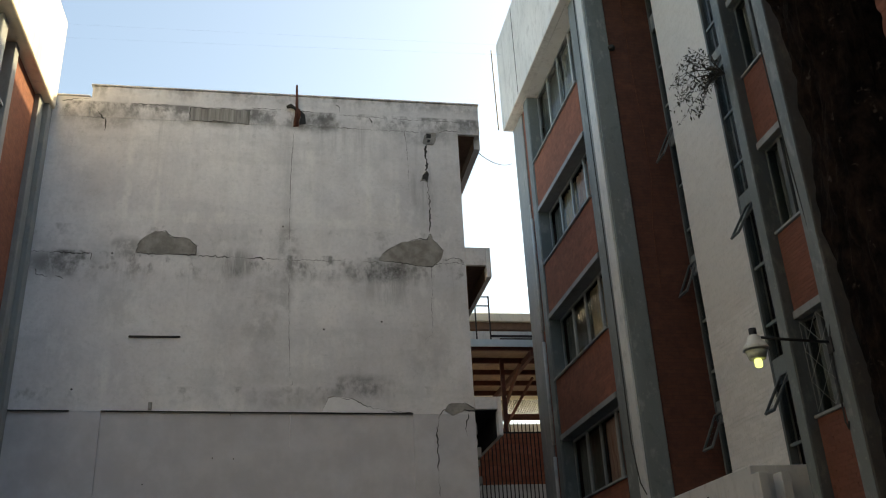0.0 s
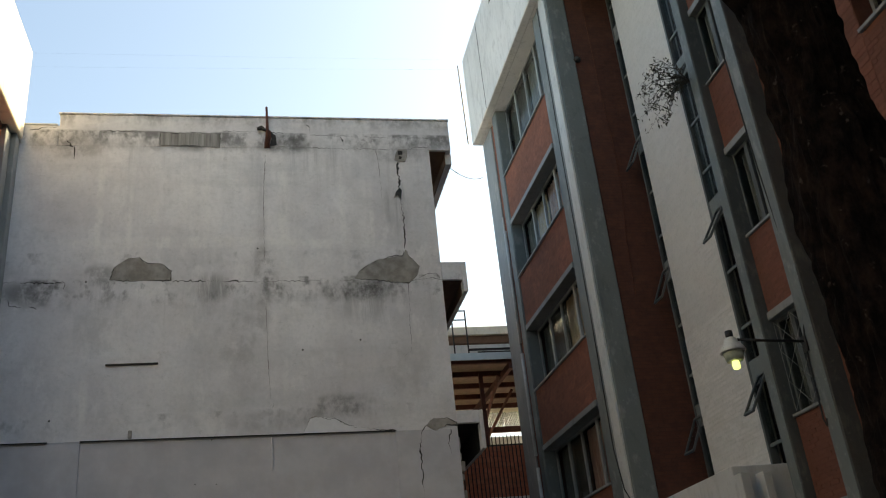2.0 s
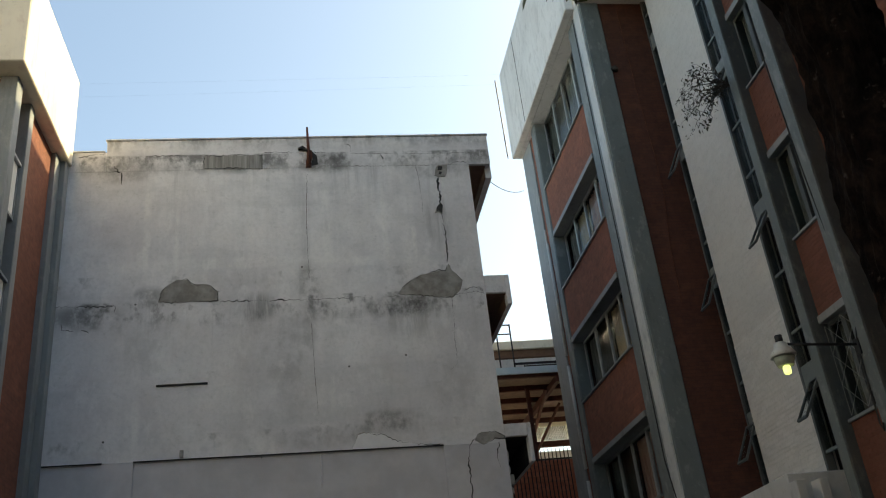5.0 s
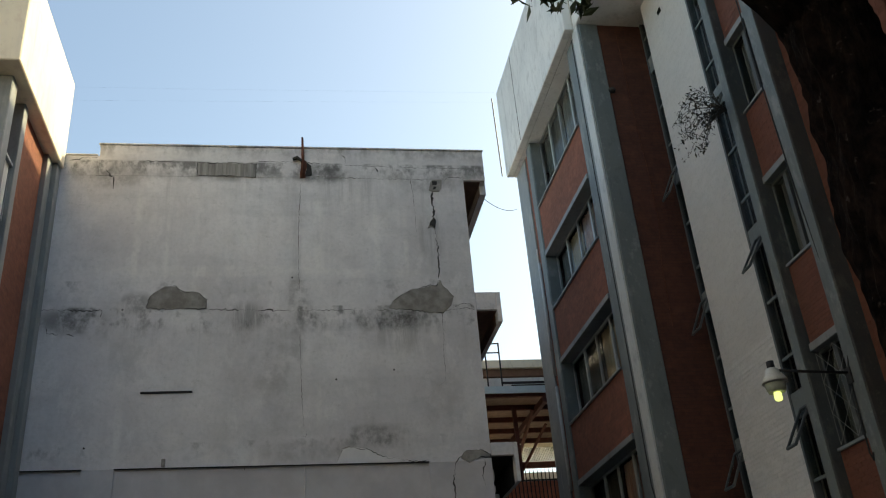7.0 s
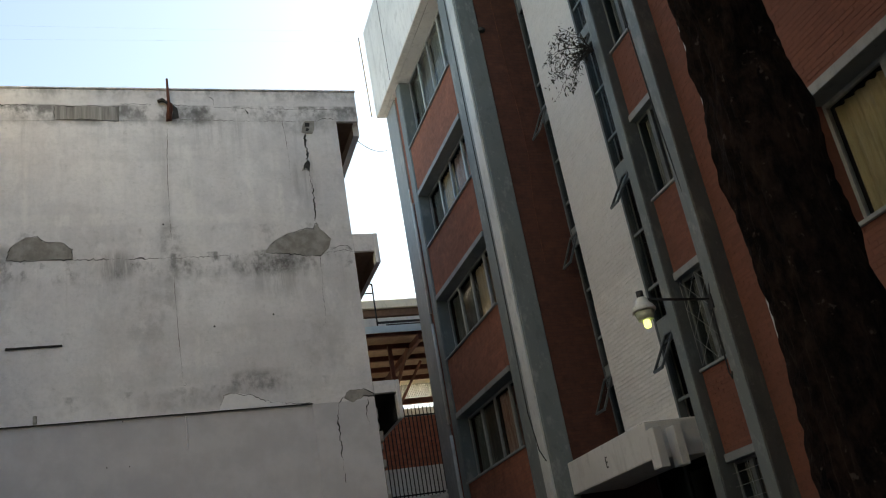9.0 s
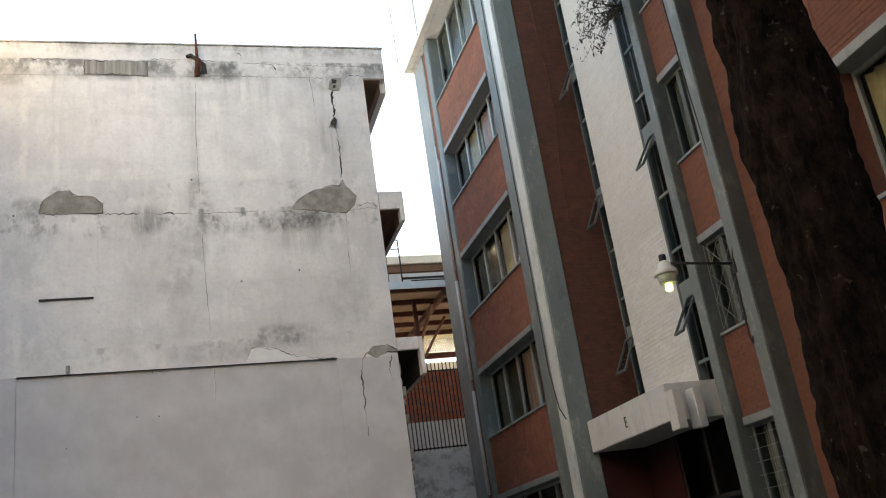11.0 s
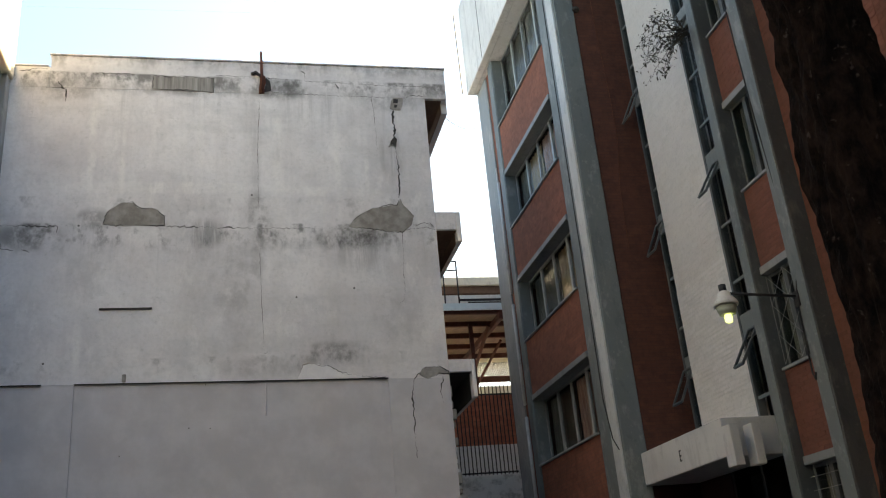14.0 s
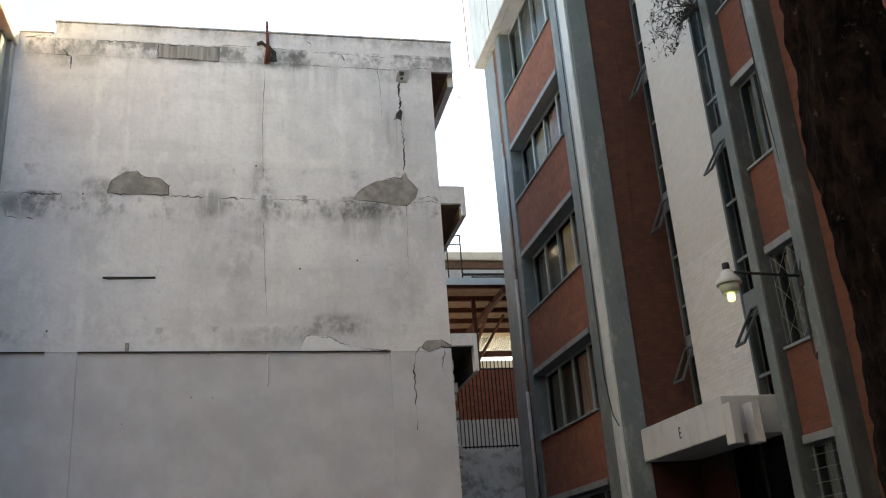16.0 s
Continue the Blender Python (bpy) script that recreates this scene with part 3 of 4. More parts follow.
def window(parent, x, y0, y1, z0, z1, bars, cloths, label, rail=None, metal=STEEL):
    """A steel window in a wall that faces -x. bars: places of the mullions along the width; cloths: one curtain or dim
    sheet a pane, or None.
    """
    w = part("window", boxes((x - 0.02, x + 0.04, y0, y0 + 0.05, z0, z1), (x - 0.02, x + 0.04, y1 - 0.05, y1, z0, z1), (x - 0.02, x + 0.04, y0 + 0.05, y1 - 0.05, z0, z0 + 0.05),
                          (x - 0.02, x + 0.04, y0 + 0.05, y1 - 0.05, z1 - 0.05, z1)), metal, parent, label)
    cuts = [y0 + 0.05] + [y0 + (y1 - y0) * b for b in bars] + [y1 - 0.05]
    for i, c in enumerate(cuts[1:-1]):
        wide = 0.05 if i % 2 == 0 else 0.028
        part("mullion", boxes((x - 0.03, x + 0.03, c - wide, c + wide, z0 + 0.05, z1 - 0.05)), metal, w)
    if rail:
        part("transom", boxes((x - 0.025, x + 0.03, y0 + 0.05, y1 - 0.05, z0 + rail - 0.02, z0 + rail + 0.02)), STEEL, w)
    for i, (a, b) in enumerate(zip(cuts, cuts[1:])):
        pane = part("pane", boxes((x + 0.004, x + 0.012, a, b, z0 + 0.05, z1 - 0.05)), GLASS, w)
        pane.visible_shadow = False
        cloth = cloths[i % len(cloths)]
        if cloth:
            bm = bmesh.new()
            n = 26
            rows = []
            for k in range(n + 1):
                y = a + 0.02 + (b - a - 0.04) * k / n
                d = 0.12 + 0.035 * math.sin(k * 1.25 + i * 2) + 0.012 * math.sin(k * 2.9)
                rows.append((bm.verts.new((x + d, y, z0 + 0.06)), bm.verts.new((x + d * 0.9 + 0.01, y, z1 - 0.06))))
            for p, q in zip(rows, rows[1:]):
                bm.faces.new((p[0], q[0], q[1], p[1])).smooth = True
            part("curtain", bm, cloth, w)
    return w


def spandrel(parent, x, y0, y1, z0, z1, material, depth=0.30):
    """A brick band under a window, with its concrete lintel below and thin sill on top."""
    s = part("spandrel", boxes((x + 0.004, x + depth, y0, y1, z0 + 0.13, z1 - 0.05)), material, parent, "red brick spandrel panel")
    part("lintel", boxes((x - 0.035, x + depth + 0.02, y0, y1, z0, z0 + 0.13), bevel=0.008), LEDGE, s, "grey concrete lintel")
    part("sill", boxes((x - 0.045, x + depth + 0.05, y0, y1, z1 - 0.05, z1), bevel=0.006), LEDGE, s, "thin concrete sill")
    return s


BRICK_MESH = {}


def lay(parent, x, y0, y1, z0, z1, material, length, height, joined=False, seed=1, label="", gap=0.006, side=0.005, sink=0.0105):
    """Running-bond bricks on a wall that faces -x, proud of their mortar."""
    r = random.Random(seed)
    rows = int((z1 - z0) / height)
    all_bm = bmesh.new() if joined else None
    for j in range(rows):
        joint = gap * r.choice((0.3, 0.6, 0.9, 1.2)) if "white" in material.name else gap
        z = z0 + (j + 0.5) * (z1 - z0) / rows
        y = y0 - (length / 2 if j % 2 else 0.0)
        while y < y1 - 0.02:
            a, b = max(y, y0), min(y + length, y1)
            y += length
            ln = round(b - a - side, 3)
            if ln < 0.03:
                continue
            out = r.uniform(-0.003, 0.004) if "red" in material.name else r.uniform(-0.0006, 0.0006)
            h = (z1 - z0) / rows - (joint * r.choice((0.15, 0.5, 0.9, 1.3)) if "white" in material.name else joint)
            if joined:
                box(all_bm, x - 0.012 + out + sink, x + 0.03, a + side / 2, b - side / 2, z - h / 2, z + h / 2)
            else:
                key = (ln, round(h, 3), material.name)
                if key not in BRICK_MESH:
                    BRICK_MESH[key] = mesh_of("brick", boxes((-0.016, 0.016, -ln / 2, ln / 2, -h / 2, h / 2), bevel=0.0 if "white" in material.name else 0.003), material)
                ob = new("brick", BRICK_MESH[key])
                ob.parent = parent
                ob.location = (x + 0.004 + out + sink, (a + b) / 2, z)
                ob.rotation_euler = (r.uniform(-0.006, 0.006) if "red" in material.name else 0.0, 0, 0)
    if joined:
        bmesh.ops.recalc_face_normals(all_bm, faces=all_bm.faces)
        tagged(part("brickwork", all_bm, material, parent, label), kind="stuff")


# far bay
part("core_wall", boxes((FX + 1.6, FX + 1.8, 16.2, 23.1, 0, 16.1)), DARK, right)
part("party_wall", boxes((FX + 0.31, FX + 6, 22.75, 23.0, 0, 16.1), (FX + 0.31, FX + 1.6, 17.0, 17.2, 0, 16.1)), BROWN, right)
part("corner_column", boxes((FX + 0.02, FX + 0.32, 22.06, 23.05, 0, 16.12), bevel=0.015), GREY, right)
part("rust_strip", boxes((FX + 0.06, FX + 0.3, 21.62, 22.06, 0, 16.12)), BRICK_FAR, right)
for y, z0, z1 in ((22.07, 4.3, 5.2), (22.07, 6.4, 7.2), (21.63, 5.1, 6.0), (21.63, 8.3, 8.9), (22.07, 9.4, 9.9), (21.63, 3.0, 3.7), (22.07, 12.2, 13.1)):
    part("worn_edge", boxes((FX + 0.012, FX + 0.05, y - 0.02, y + 0.012, z0, z1), bevel=0.006), PALE, right, "pale bare edge where paint has flaked")
part("pilaster", boxes((FX - 0.02, FX + 0.32, 21.22, 21.62, 0, 16.13), bevel=0.015), BLUE, right)
part("pilaster_edge", boxes((FX - 0.032, FX - 0.018, 21.25, 21.60, 0, 16.12)), BLUE, right, "worn pale face of the pilaster")
part("column", boxes((FX, FX + 0.47, 16.16, 17.24, 0, 16.14), bevel=0.02), BLUE, right)
part("column_strip", boxes((FX - 0.05, FX - 0.002, 16.19, 16.56, 0, 16.13), bevel=0.01), PALE, right, "pale worn strip down the column")
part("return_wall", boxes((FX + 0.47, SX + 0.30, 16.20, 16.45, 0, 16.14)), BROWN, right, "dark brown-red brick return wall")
CL = ((PANE_DIM, CURTAIN_GREY, PANE_DIM, PANE_DIM), (CURTAIN_PALE, CURTAIN_RED, CURTAIN_PALE, CURTAIN_GREY), (PANE_DIM, CURTAIN_PALE, PANE_DIM, CURTAIN_GREY), (None, CURTAIN_RED, PANE_DIM, CURTAIN_GREY), (None, PANE_DIM, None, PANE_DIM))
FLOORS = list(zip(HEADS, SILLS + (1.85,)))
for i, (hd, sl) in enumerate(FLOORS):
    window(right, FX + 0.30, 17.24, 21.22, sl, hd, (0.24, 0.5, 0.74), CL[i], "steel window with drawn curtains")
for i, sl in enumerate(SILLS):
    s = spandrel(right, FX, 17.24, 21.22, HEADS[i + 1], sl, BRICK_FAR)
spandrel(right, FX, 17.24, 21.22, 0.2, 1.85, BRICK_FAR)
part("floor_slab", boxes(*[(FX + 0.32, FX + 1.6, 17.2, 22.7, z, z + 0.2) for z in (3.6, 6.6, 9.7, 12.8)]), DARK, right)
# roof band
part("roof_band", boxes((6.53, 6.75, 16.40, 23.0, 16.15, 19.35), (6.53, 14, 23.0, 23.15, 16.15, 19.35), bevel=0.02), WHITE, right, "white-painted roof band with stains")
part("roof_band", boxes((6.75, 6.9, -20, 16.40, 16.15, 19.35), bevel=0.02), WHITE, right, "white-painted roof band with stains")
part("eaves_soffit", boxes((6.75, 14, 16.40, 23.0, 16.15, 16.3), (6.9, 14, -20, 16.40, 16.15, 16.3)), WHITE, right)
part("band_joint", boxes((6.522, 6.53, 21.18, 21.20, 16.2, 19.3)), CRACK_AND_SHADE, right)
part("roof_deck", boxes((6.9, 14, -20, 23.0, 18.9, 19.1)), CONCRETE, right)
part("mast", tube(bmesh.new(), [(6.44, 23.3, 16.3), (6.42, 23.35, 19.3)], 0.018, 6), BLACK_IRON, right)
# rain pipes beside the far pilaster
for z0, z1 in ((0.5, 3.2), (3.4, 6.0), (6.3, 9.0), (9.3, 12.6)):
    part("rain_pipe", tube(bmesh.new(), [(FX + 0.01, 21.96, z0), (FX + 0.01, 21.96, z1)], 0.045, 8), PALE, right, "broken white rain pipe")

# stair recess
part("stair_backing", boxes((SX + 0.02, SX + 0.2, 13.5, 15.5, 3.9, 16.14)), WHITE_MORTAR, right)
# Added to stop daylight showing through the stair windows; darkness is in the colour.
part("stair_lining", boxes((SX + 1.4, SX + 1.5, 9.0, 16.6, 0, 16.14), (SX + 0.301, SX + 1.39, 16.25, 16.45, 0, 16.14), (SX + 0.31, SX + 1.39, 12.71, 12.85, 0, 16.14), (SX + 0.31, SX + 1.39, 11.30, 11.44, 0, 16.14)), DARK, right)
lower = part("painted_panel", boxes((SX + 0.012, SX + 0.02, 13.5, 15.5, 3.9, 7.0)), WHITE_MORTAR, right, "white-painted brick stair panel")
for y in (12.86, 13.43, 15.51, 16.11):
    sx = SX + 0.24 if y > 14 else SX
    part("strip_jamb", boxes((sx - 0.03, sx + 0.12, y, y + 0.06, 3.9, 16.14)), SLATE_SHADE, right)
for y0, y1 in ((12.92, 13.43), (15.57, 16.11)):
    sx = SX + 0.24 if y0 > 14 else SX
    for k in range(5):
        z0 = 3.9 + 3.07 * k - 1.55
        top = min(z0 + 3.0, 16.1)
        w = part("stair_window", boxes((sx - 0.02, sx + 0.05, y0, y1, max(z0, 3.92), max(z0 + 0.42, 4.06))), BLUE, right, "narrow blue-grey stair window")
        for a in (z0 + 1.0, z0 + 2.05):
            if a > 4.1:
                part("transom", boxes((sx, sx + 0.05, y0, y1, a, a + 0.05)), BLUE, w)
        for a, b in ((z0 + 0.42, z0 + 1.0), (z0 + 1.05, z0 + 2.05), (z0 + 2.1, z0 + 3.07)):
            if 4.1 < a < 16.0:
                pane = part("pane", boxes((sx + 0.02, sx + 0.028, y0, y1, a, min(b, 16.1))), GLASS, w)
                pane.visible_shadow = False


def casement(y0, y1, z_top, swing, hinge=SX - 0.03):
    """A top-hung steel sash that stands open, its foot pushed outwards."""
    c = part("open_sash", boxes((-0.02, 0.02, y0, y0 + 0.035, -0.78, 0), (-0.02, 0.02, y1 - 0.035, y1, -0.78, 0), (-0.02, 0.02, y0 + 0.035, y1 - 0.035, -0.78, -0.74), (-0.02, 0.02, y0 + 0.035, y1 - 0.035, -0.04, 0)), SLATE_SHADE, right, "top-hung sash pushed open")
    c.matrix_basis = Matrix.Translation((hinge, 0, z_top)) @ Matrix.Rotation(radians(swing), 4, "Y")
    p = part("pane", boxes((-0.004, 0.004, y0 + 0.035, y1 - 0.035, -0.74, -0.04)), GLASS, c)
    p.visible_shadow = False


for z_top, sw in ((5.56, 27), (8.66, 25), (11.76, 26)):
    casement(15.60, 16.00, z_top, sw, SX + 0.10)
for z_top, sw in ((5.54, 32), (8.63, 32), (11.75, 28)):
    casement(12.93, 13.23, z_top, sw)

# window bay beside the stair
PX, PA, PB = 7.954, 11.51, 12.53        # pillar front, ends of the bay
# Pillar bodies carry the reveal shade in their colour; faces keep the plain paint.
for y0, y1 in ((PB, PB + 0.25), (PA - 0.29, PA)):
    part("pillar", boxes((PX, SX + 0.3, y0, y1, 0, 16.14), bevel=0.012), SLATE_SHADE, right)
    part("pillar_face", boxes((PX - 0.014, PX - 0.001, y0 + 0.008, y1 - 0.008, 0, 16.14)), BLUE, right, "worn front face of the pillar, without the painted shade")
for i, (hd, sl) in enumerate(FLOORS):
    window(right, SX + 0.13, PA, PB, sl, hd, (0.55,), ((CURTAIN_GREY, CURTAIN_GREY) if i != 3 else (CURTAIN, CURTAIN_GREY)), "narrow steel window with pale curtain", None, SLATE_SHADE)
spans = []
for i, sl in enumerate(SILLS + (1.85,)):
    hd = (HEADS + (0.2,))[i + 1]
    spans.append((spandrel(right, SX, PA, PB, hd, sl, MORTAR, 0.28), hd, sl))
part("brick_pier", boxes((SX + 0.132, SX + 0.5, 8.8, PA - 0.29, 0, 16.14)), MORTAR, right)
# security grilles
for z0, z1, kind in ((4.74, 6.2, "x"), (1.7, 3.14, "h")):
    bm = bmesh.new()
    x = SX + 0.03
    if kind == "x":
        n = 2
        for a in range(n):
            for b in range(3):
                y0, y1 = PA + 0.03 + 0.48 * a, PA + 0.03 + 0.48 * (a + 1)
                q0, q1 = z0 + (z1 - z0) * b / 3, z0 + (z1 - z0) * (b + 1) / 3
                tube(bm, [(x, y0, q0), (x, y1, q1)], 0.005, 4)
                tube(bm, [(x, y1, q0), (x, y0, q1)], 0.005, 4)
        for y in (PA + 0.03, PA + 0.51, PA + 0.99):
            tube(bm, [(x, y, z0), (x, y, z1)], 0.005, 4)
    else:
        for k in range(7):
            tube(bm, [(x, PA + 0.01, z0 + 0.1 + k * 0.2), (x, PB - 0.01, z0 + 0.1 + k * 0.2)], 0.005, 4)
        for y in (PA + 0.2, PA + 0.55, PA + 0.9):
            tube(bm, [(x, y, z0), (x, y, z1)], 0.005, 4)
    tagged(part("security_grille", bm, LEDGE), "white welded steel grille across a window", "grille", "window grilles")

# near bay
part("near_column", boxes((FX, FX + 0.5, 7.75, 8.85, 0, 16.14), bevel=0.02), BLUE, right)
part("column_strip", boxes((FX - 0.02, FX - 0.002, 8.45, 8.82, 0, 16.13), bevel=0.006), PALE, right, "pale raised strip down the column")
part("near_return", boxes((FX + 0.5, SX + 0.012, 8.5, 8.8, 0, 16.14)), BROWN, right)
part("near_pier", boxes((FX + 0.012, FX + 0.3, 7.22, 7.75, 0, 16.14)), MORTAR, right)
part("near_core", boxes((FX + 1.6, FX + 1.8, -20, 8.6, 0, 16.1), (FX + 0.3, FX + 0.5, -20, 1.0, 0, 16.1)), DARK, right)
near_spans = []
for i, sl in enumerate(SILLS + (1.85,)):
    hd = (HEADS + (0.2,))[i + 1]
    near_spans.append((spandrel(right, FX, 1.0, 7.22, hd, sl, MORTAR, 0.3), hd, sl))
for hd, sl in FLOORS:
    window(right, FX + 0.28, 1.0, 7.22, sl, hd, (0.16, 0.33, 0.5, 0.67, 0.84), (CURTAIN, CURTAIN, CURTAIN), "steel window with drawn yellow curtains")

# entrance canopy
canopy = part("entrance_canopy", boxes((7.12, SX + 0.09, 12.98, 16.15, 3.44, 4.045), bevel=0.015), CANOPY, right, "white concrete entrance canopy")
for x0, x1 in ((7.10, 7.26), (7.47, 7.62)):
    part("canopy_fin", boxes((x0, x1, 12.72, 12.98, 3.27, 3.90), bevel=0.012), CANOPY, canopy)
txt = bpy.data.curves.new("letter", "FONT")
txt.body, txt.size, txt.extrude = "E", 0.28, 0.004
txt.align_x, txt.align_y = "CENTER", "CENTER"
txt.materials.append(INK)
letter = new("letter", txt)
letter.parent = canopy
letter.matrix_basis = Matrix.Translation((7.112, 14.53, 3.71)) @ Euler((radians(90), 0, radians(-90))).to_matrix().to_4x4() @ Matrix.Diagonal((0.62, 1, 1, 1))
RED_DOOR = simple("dark_red_paint", (0.03, 0.004, 0.004), (0.045, 0.007, 0.006), 5, 0.6)
for a, b in ((15.0, 16.2), (12.79, 13.0)):
    part("entrance_wall", boxes((SX + 0.1, SX + 0.25, a, b, 0, 3.5)), RED_DOOR, right, "dark red painted entrance wall")
part("entrance_side", boxes((FX + 0.475, SX + 0.095, 16.180, 16.197, 0, 3.505)), RED_DOOR, right, "dark red painted entrance side")
door = part("entrance_door", boxes((SX + 0.12, SX + 0.18, 13.0, 13.08, 0, 3.5), (SX + 0.12, SX + 0.18, 13.95, 14.03, 0, 3.5), (SX + 0.12, SX + 0.18, 14.92, 15.0, 0, 3.5), (SX + 0.12, SX + 0.18, 13.0, 15.0, 2.2, 2.28)), BLACK_IRON, right, "dark steel entrance door frame")
for a, b in ((13.08, 13.95), (14.03, 14.92)):
    pane = part("pane", boxes((SX + 0.14, SX + 0.15, a, b, 0.1, 3.5)), GLASS, door)

# Closes the see-through entrance; its darkness is painted, not cast.
part("entrance_hall", boxes((SX + 1.2, SX + 1.3, 12.5, 16.6, 0, 3.6), (SX + 0.32, SX + 1.2, 12.5, 12.58, 0, 3.6), (SX + 0.32, SX + 1.2, 16.5, 16.6, 0, 3.6), (SX + 0.32, SX + 1.2, 12.58, 16.5, 3.5, 3.6)), DARK, right, "near-black hall box added behind the glass")

# ---- street lamp on the pillar ----
LX, LY, LZ = 6.745, 11.49, 5.615
lamp = thing("wall_lamp", "white enamelled lamp with lit bulb on an iron arm", "lamp")
part("arm", tube(bmesh.new(), [(7.95, LY, 5.52), (7.3, LY, 5.555), (LX + 0.06, LY, 5.585)], 0.022, 8), BLACK_IRON, lamp)
part("wall_plate", boxes((7.91, 7.939, LY - 0.06, LY + 0.06, 5.36, 5.60), bevel=0.006), BLACK_IRON, lamp)
part("cap", lathe([(0.05, 0.0), (0.055, 0.02), (0.055, 0.10), (0.03, 0.105)], (LX, LY, LZ), 16), BLACK_IRON, lamp)
part("housing", lathe([(0.18, -0.225), (0.185, -0.20), (0.16, -0.145), (0.105, -0.09), (0.095, -0.03), (0.05, 0.002)], (LX, LY, LZ), 28), LAMP_METAL, lamp)
part("lens_ring", lathe([(0.115, -0.36), (0.155, -0.23)], (LX, LY, LZ), 28), LENS, lamp, "dull glass lamp ring")
part("bulb", lathe([(0.02, -0.485), (0.045, -0.475), (0.056, -0.45), (0.056, -0.39), (0.045, -0.345)], (LX, LY, LZ), 20), BULB, lamp, "lit lamp bulb")

# ---- left brick building ----
left = thing("brick_building", "red brick building with grey pilasters and a sunlit cream roof band", "building")
part("roof_band", boxes((-12, -4.6, 13.2, 16.66, 12.1, 14.25), bevel=0.02), CREAM, left, "cream roof band lit by low sun")
part("end_wall", boxes((-12, -5.1, 13.72, 14.0, 0, 12.098)), BRICK_FAR, left)
part("corner_pilaster", boxes((-5.1, -4.80, 13.62, 13.92, 0, 12.098), bevel=0.015), GREY, left)
part("pilaster", boxes((-5.1, -4.80, 14.44, 14.66, 0, 12.098), bevel=0.012), GREY, left)
part("facade_wall", boxes((-5.2, -4.86, 14.66, 16.10, 0, 12.098)), BRICK_FAR, left)
part("end_pilaster", boxes((-5.2, -4.76, 16.10, 16.42, 0, 12.098), (-5.2, -4.66, 16.42, 16.69, 0, 12.098), bevel=0.012), GREY, left)
part("back_wall", boxes((-12, -11.8, 14, 16.6, 0, 12.09), (-5.9, -5.8, 13.93, 14.66, 0, 12.09)), DARK, left)
for zt, zb in ((10.76, 9.63), (8.50, 7.42), (6.35, 5.30), (4.1, 3.0)):
    w = part("window", boxes((-4.96, -4.88, 13.92, 14.44, zb, zb + 0.05), (-4.96, -4.84, 13.92, 14.44, zt - 0.05, zt), (-4.95, -4.88, 13.92, 13.95, zb + 0.05, zt - 0.05), (-4.95, -4.88, 14.41, 14.44, zb + 0.05, zt - 0.05)), STEEL, left, "narrow window with a white blind panel")
    part("blind_panel", boxes((-4.93, -4.90, 13.951, 14.409, zb + 0.05, zt - 0.05)), WHITE, w, "white blind panel")

# ---- passage end: fence, low wall, roofed yard and cream house ----
BY = 24.5
lowwall = tagged(part("low_wall", boxes((3.4, 8.5, BY, BY + 0.25, 0, 4.97), bevel=0.02), WHITEWASH), "rough grey-white concrete wall under the railings", "wall", kind="structure")
bm = bmesh.new()
rnd = random.Random(4)
for k in range(40):
    z = 0.3 + k * 0.12
    for x0, x1 in ((5.42, 5.60 + rnd.uniform(-0.08, 0.06)), (7.22 + rnd.uniform(-0.07, 0.10), 7.6)):
        b2 = boxes((x0, x1, BY - rnd.uniform(0.05, 0.14), BY - 0.002, z, z + rnd.uniform(0.07, 0.115)), bevel=0.012)
        me = bpy.data.meshes.new("t")
        b2.to_mesh(me)
        b2.free()
        bm.from_mesh(me)
tagged(part("toothed_bricks", bm, WHITEWASH, lowwall), "grey toothed brick ends", kind="stuff")
fence = thing("iron_fence", "dark iron railing of spiked bars on the grey wall", "fence")
for z in (5.02, 7.20):
    part("rail", boxes((3.6, 8.2, BY + 0.08, BY + 0.11, z, z + 0.04)), BLACK_IRON, fence)
spike = mesh_of("bar", tube(bmesh.new(), [(0, 0, 0), (0, 0, 2.42), (0, 0, 2.55)], [0.016, 0.016, 0.004], 5), BLACK_IRON)
for k in range(42):
    b = new("bar", spike)
    b.parent = fence
    b.location = (3.7 + k * 0.112, BY + 0.06, 4.98)
tagged(part("red_wall", boxes((3.4, 9, BY + 2.2, BY + 2.35, 6.15, 7.68)), courses_material("hollow_red_brick", (0.36, 0.115, 0.065), (0.42, 0.15, 0.09), (0.20, 0.09, 0.06), 0.30, 0.16)), "unplastered red hollow-brick wall behind railings", "wall", kind="structure")
tagged(part("white_base", boxes((3.4, 9, BY + 2.16, BY + 2.35, 0, 6.148)), WHITE), "white-painted lower wall behind railings", "wall", kind="structure")
RY = 26.0
shed = thing("roofed_yard", "open shed roof on red steel beams with a pale blue edge", "roof")
part("fascia", boxes((3.0, 10, RY - 0.05, RY, 10.2, 10.42)), PALE_BLUE, shed, "pale blue sheet fascia")
part("roof_sheet", boxes((3.0, 10, RY, 31.6, 10.28, 10.33)), SHEET, shed)
for y in (26.1, 27.4, 28.7, 30.0, 31.3):
    part("purlin", boxes((3.0, 10, y, y + 0.10, 10.12, 10.28)), RED_STEEL, shed)
for x in (4.6, 7.6):
    part("rafter", boxes((x, x + 0.12, RY + 0.02, 31.5, 9.92, 10.118)), RED_STEEL, shed)
part("brace", tube(bmesh.new(), [(7.35, 31.0, 8.2), (7.5, 27.0, 10.0)], 0.06, 6), RED_STEEL, shed)
part("brace", tube(bmesh.new(), [(7.45, 31.0, 8.2), (8.3, 28.5, 9.95)], 0.05, 6), RED_STEEL, shed)
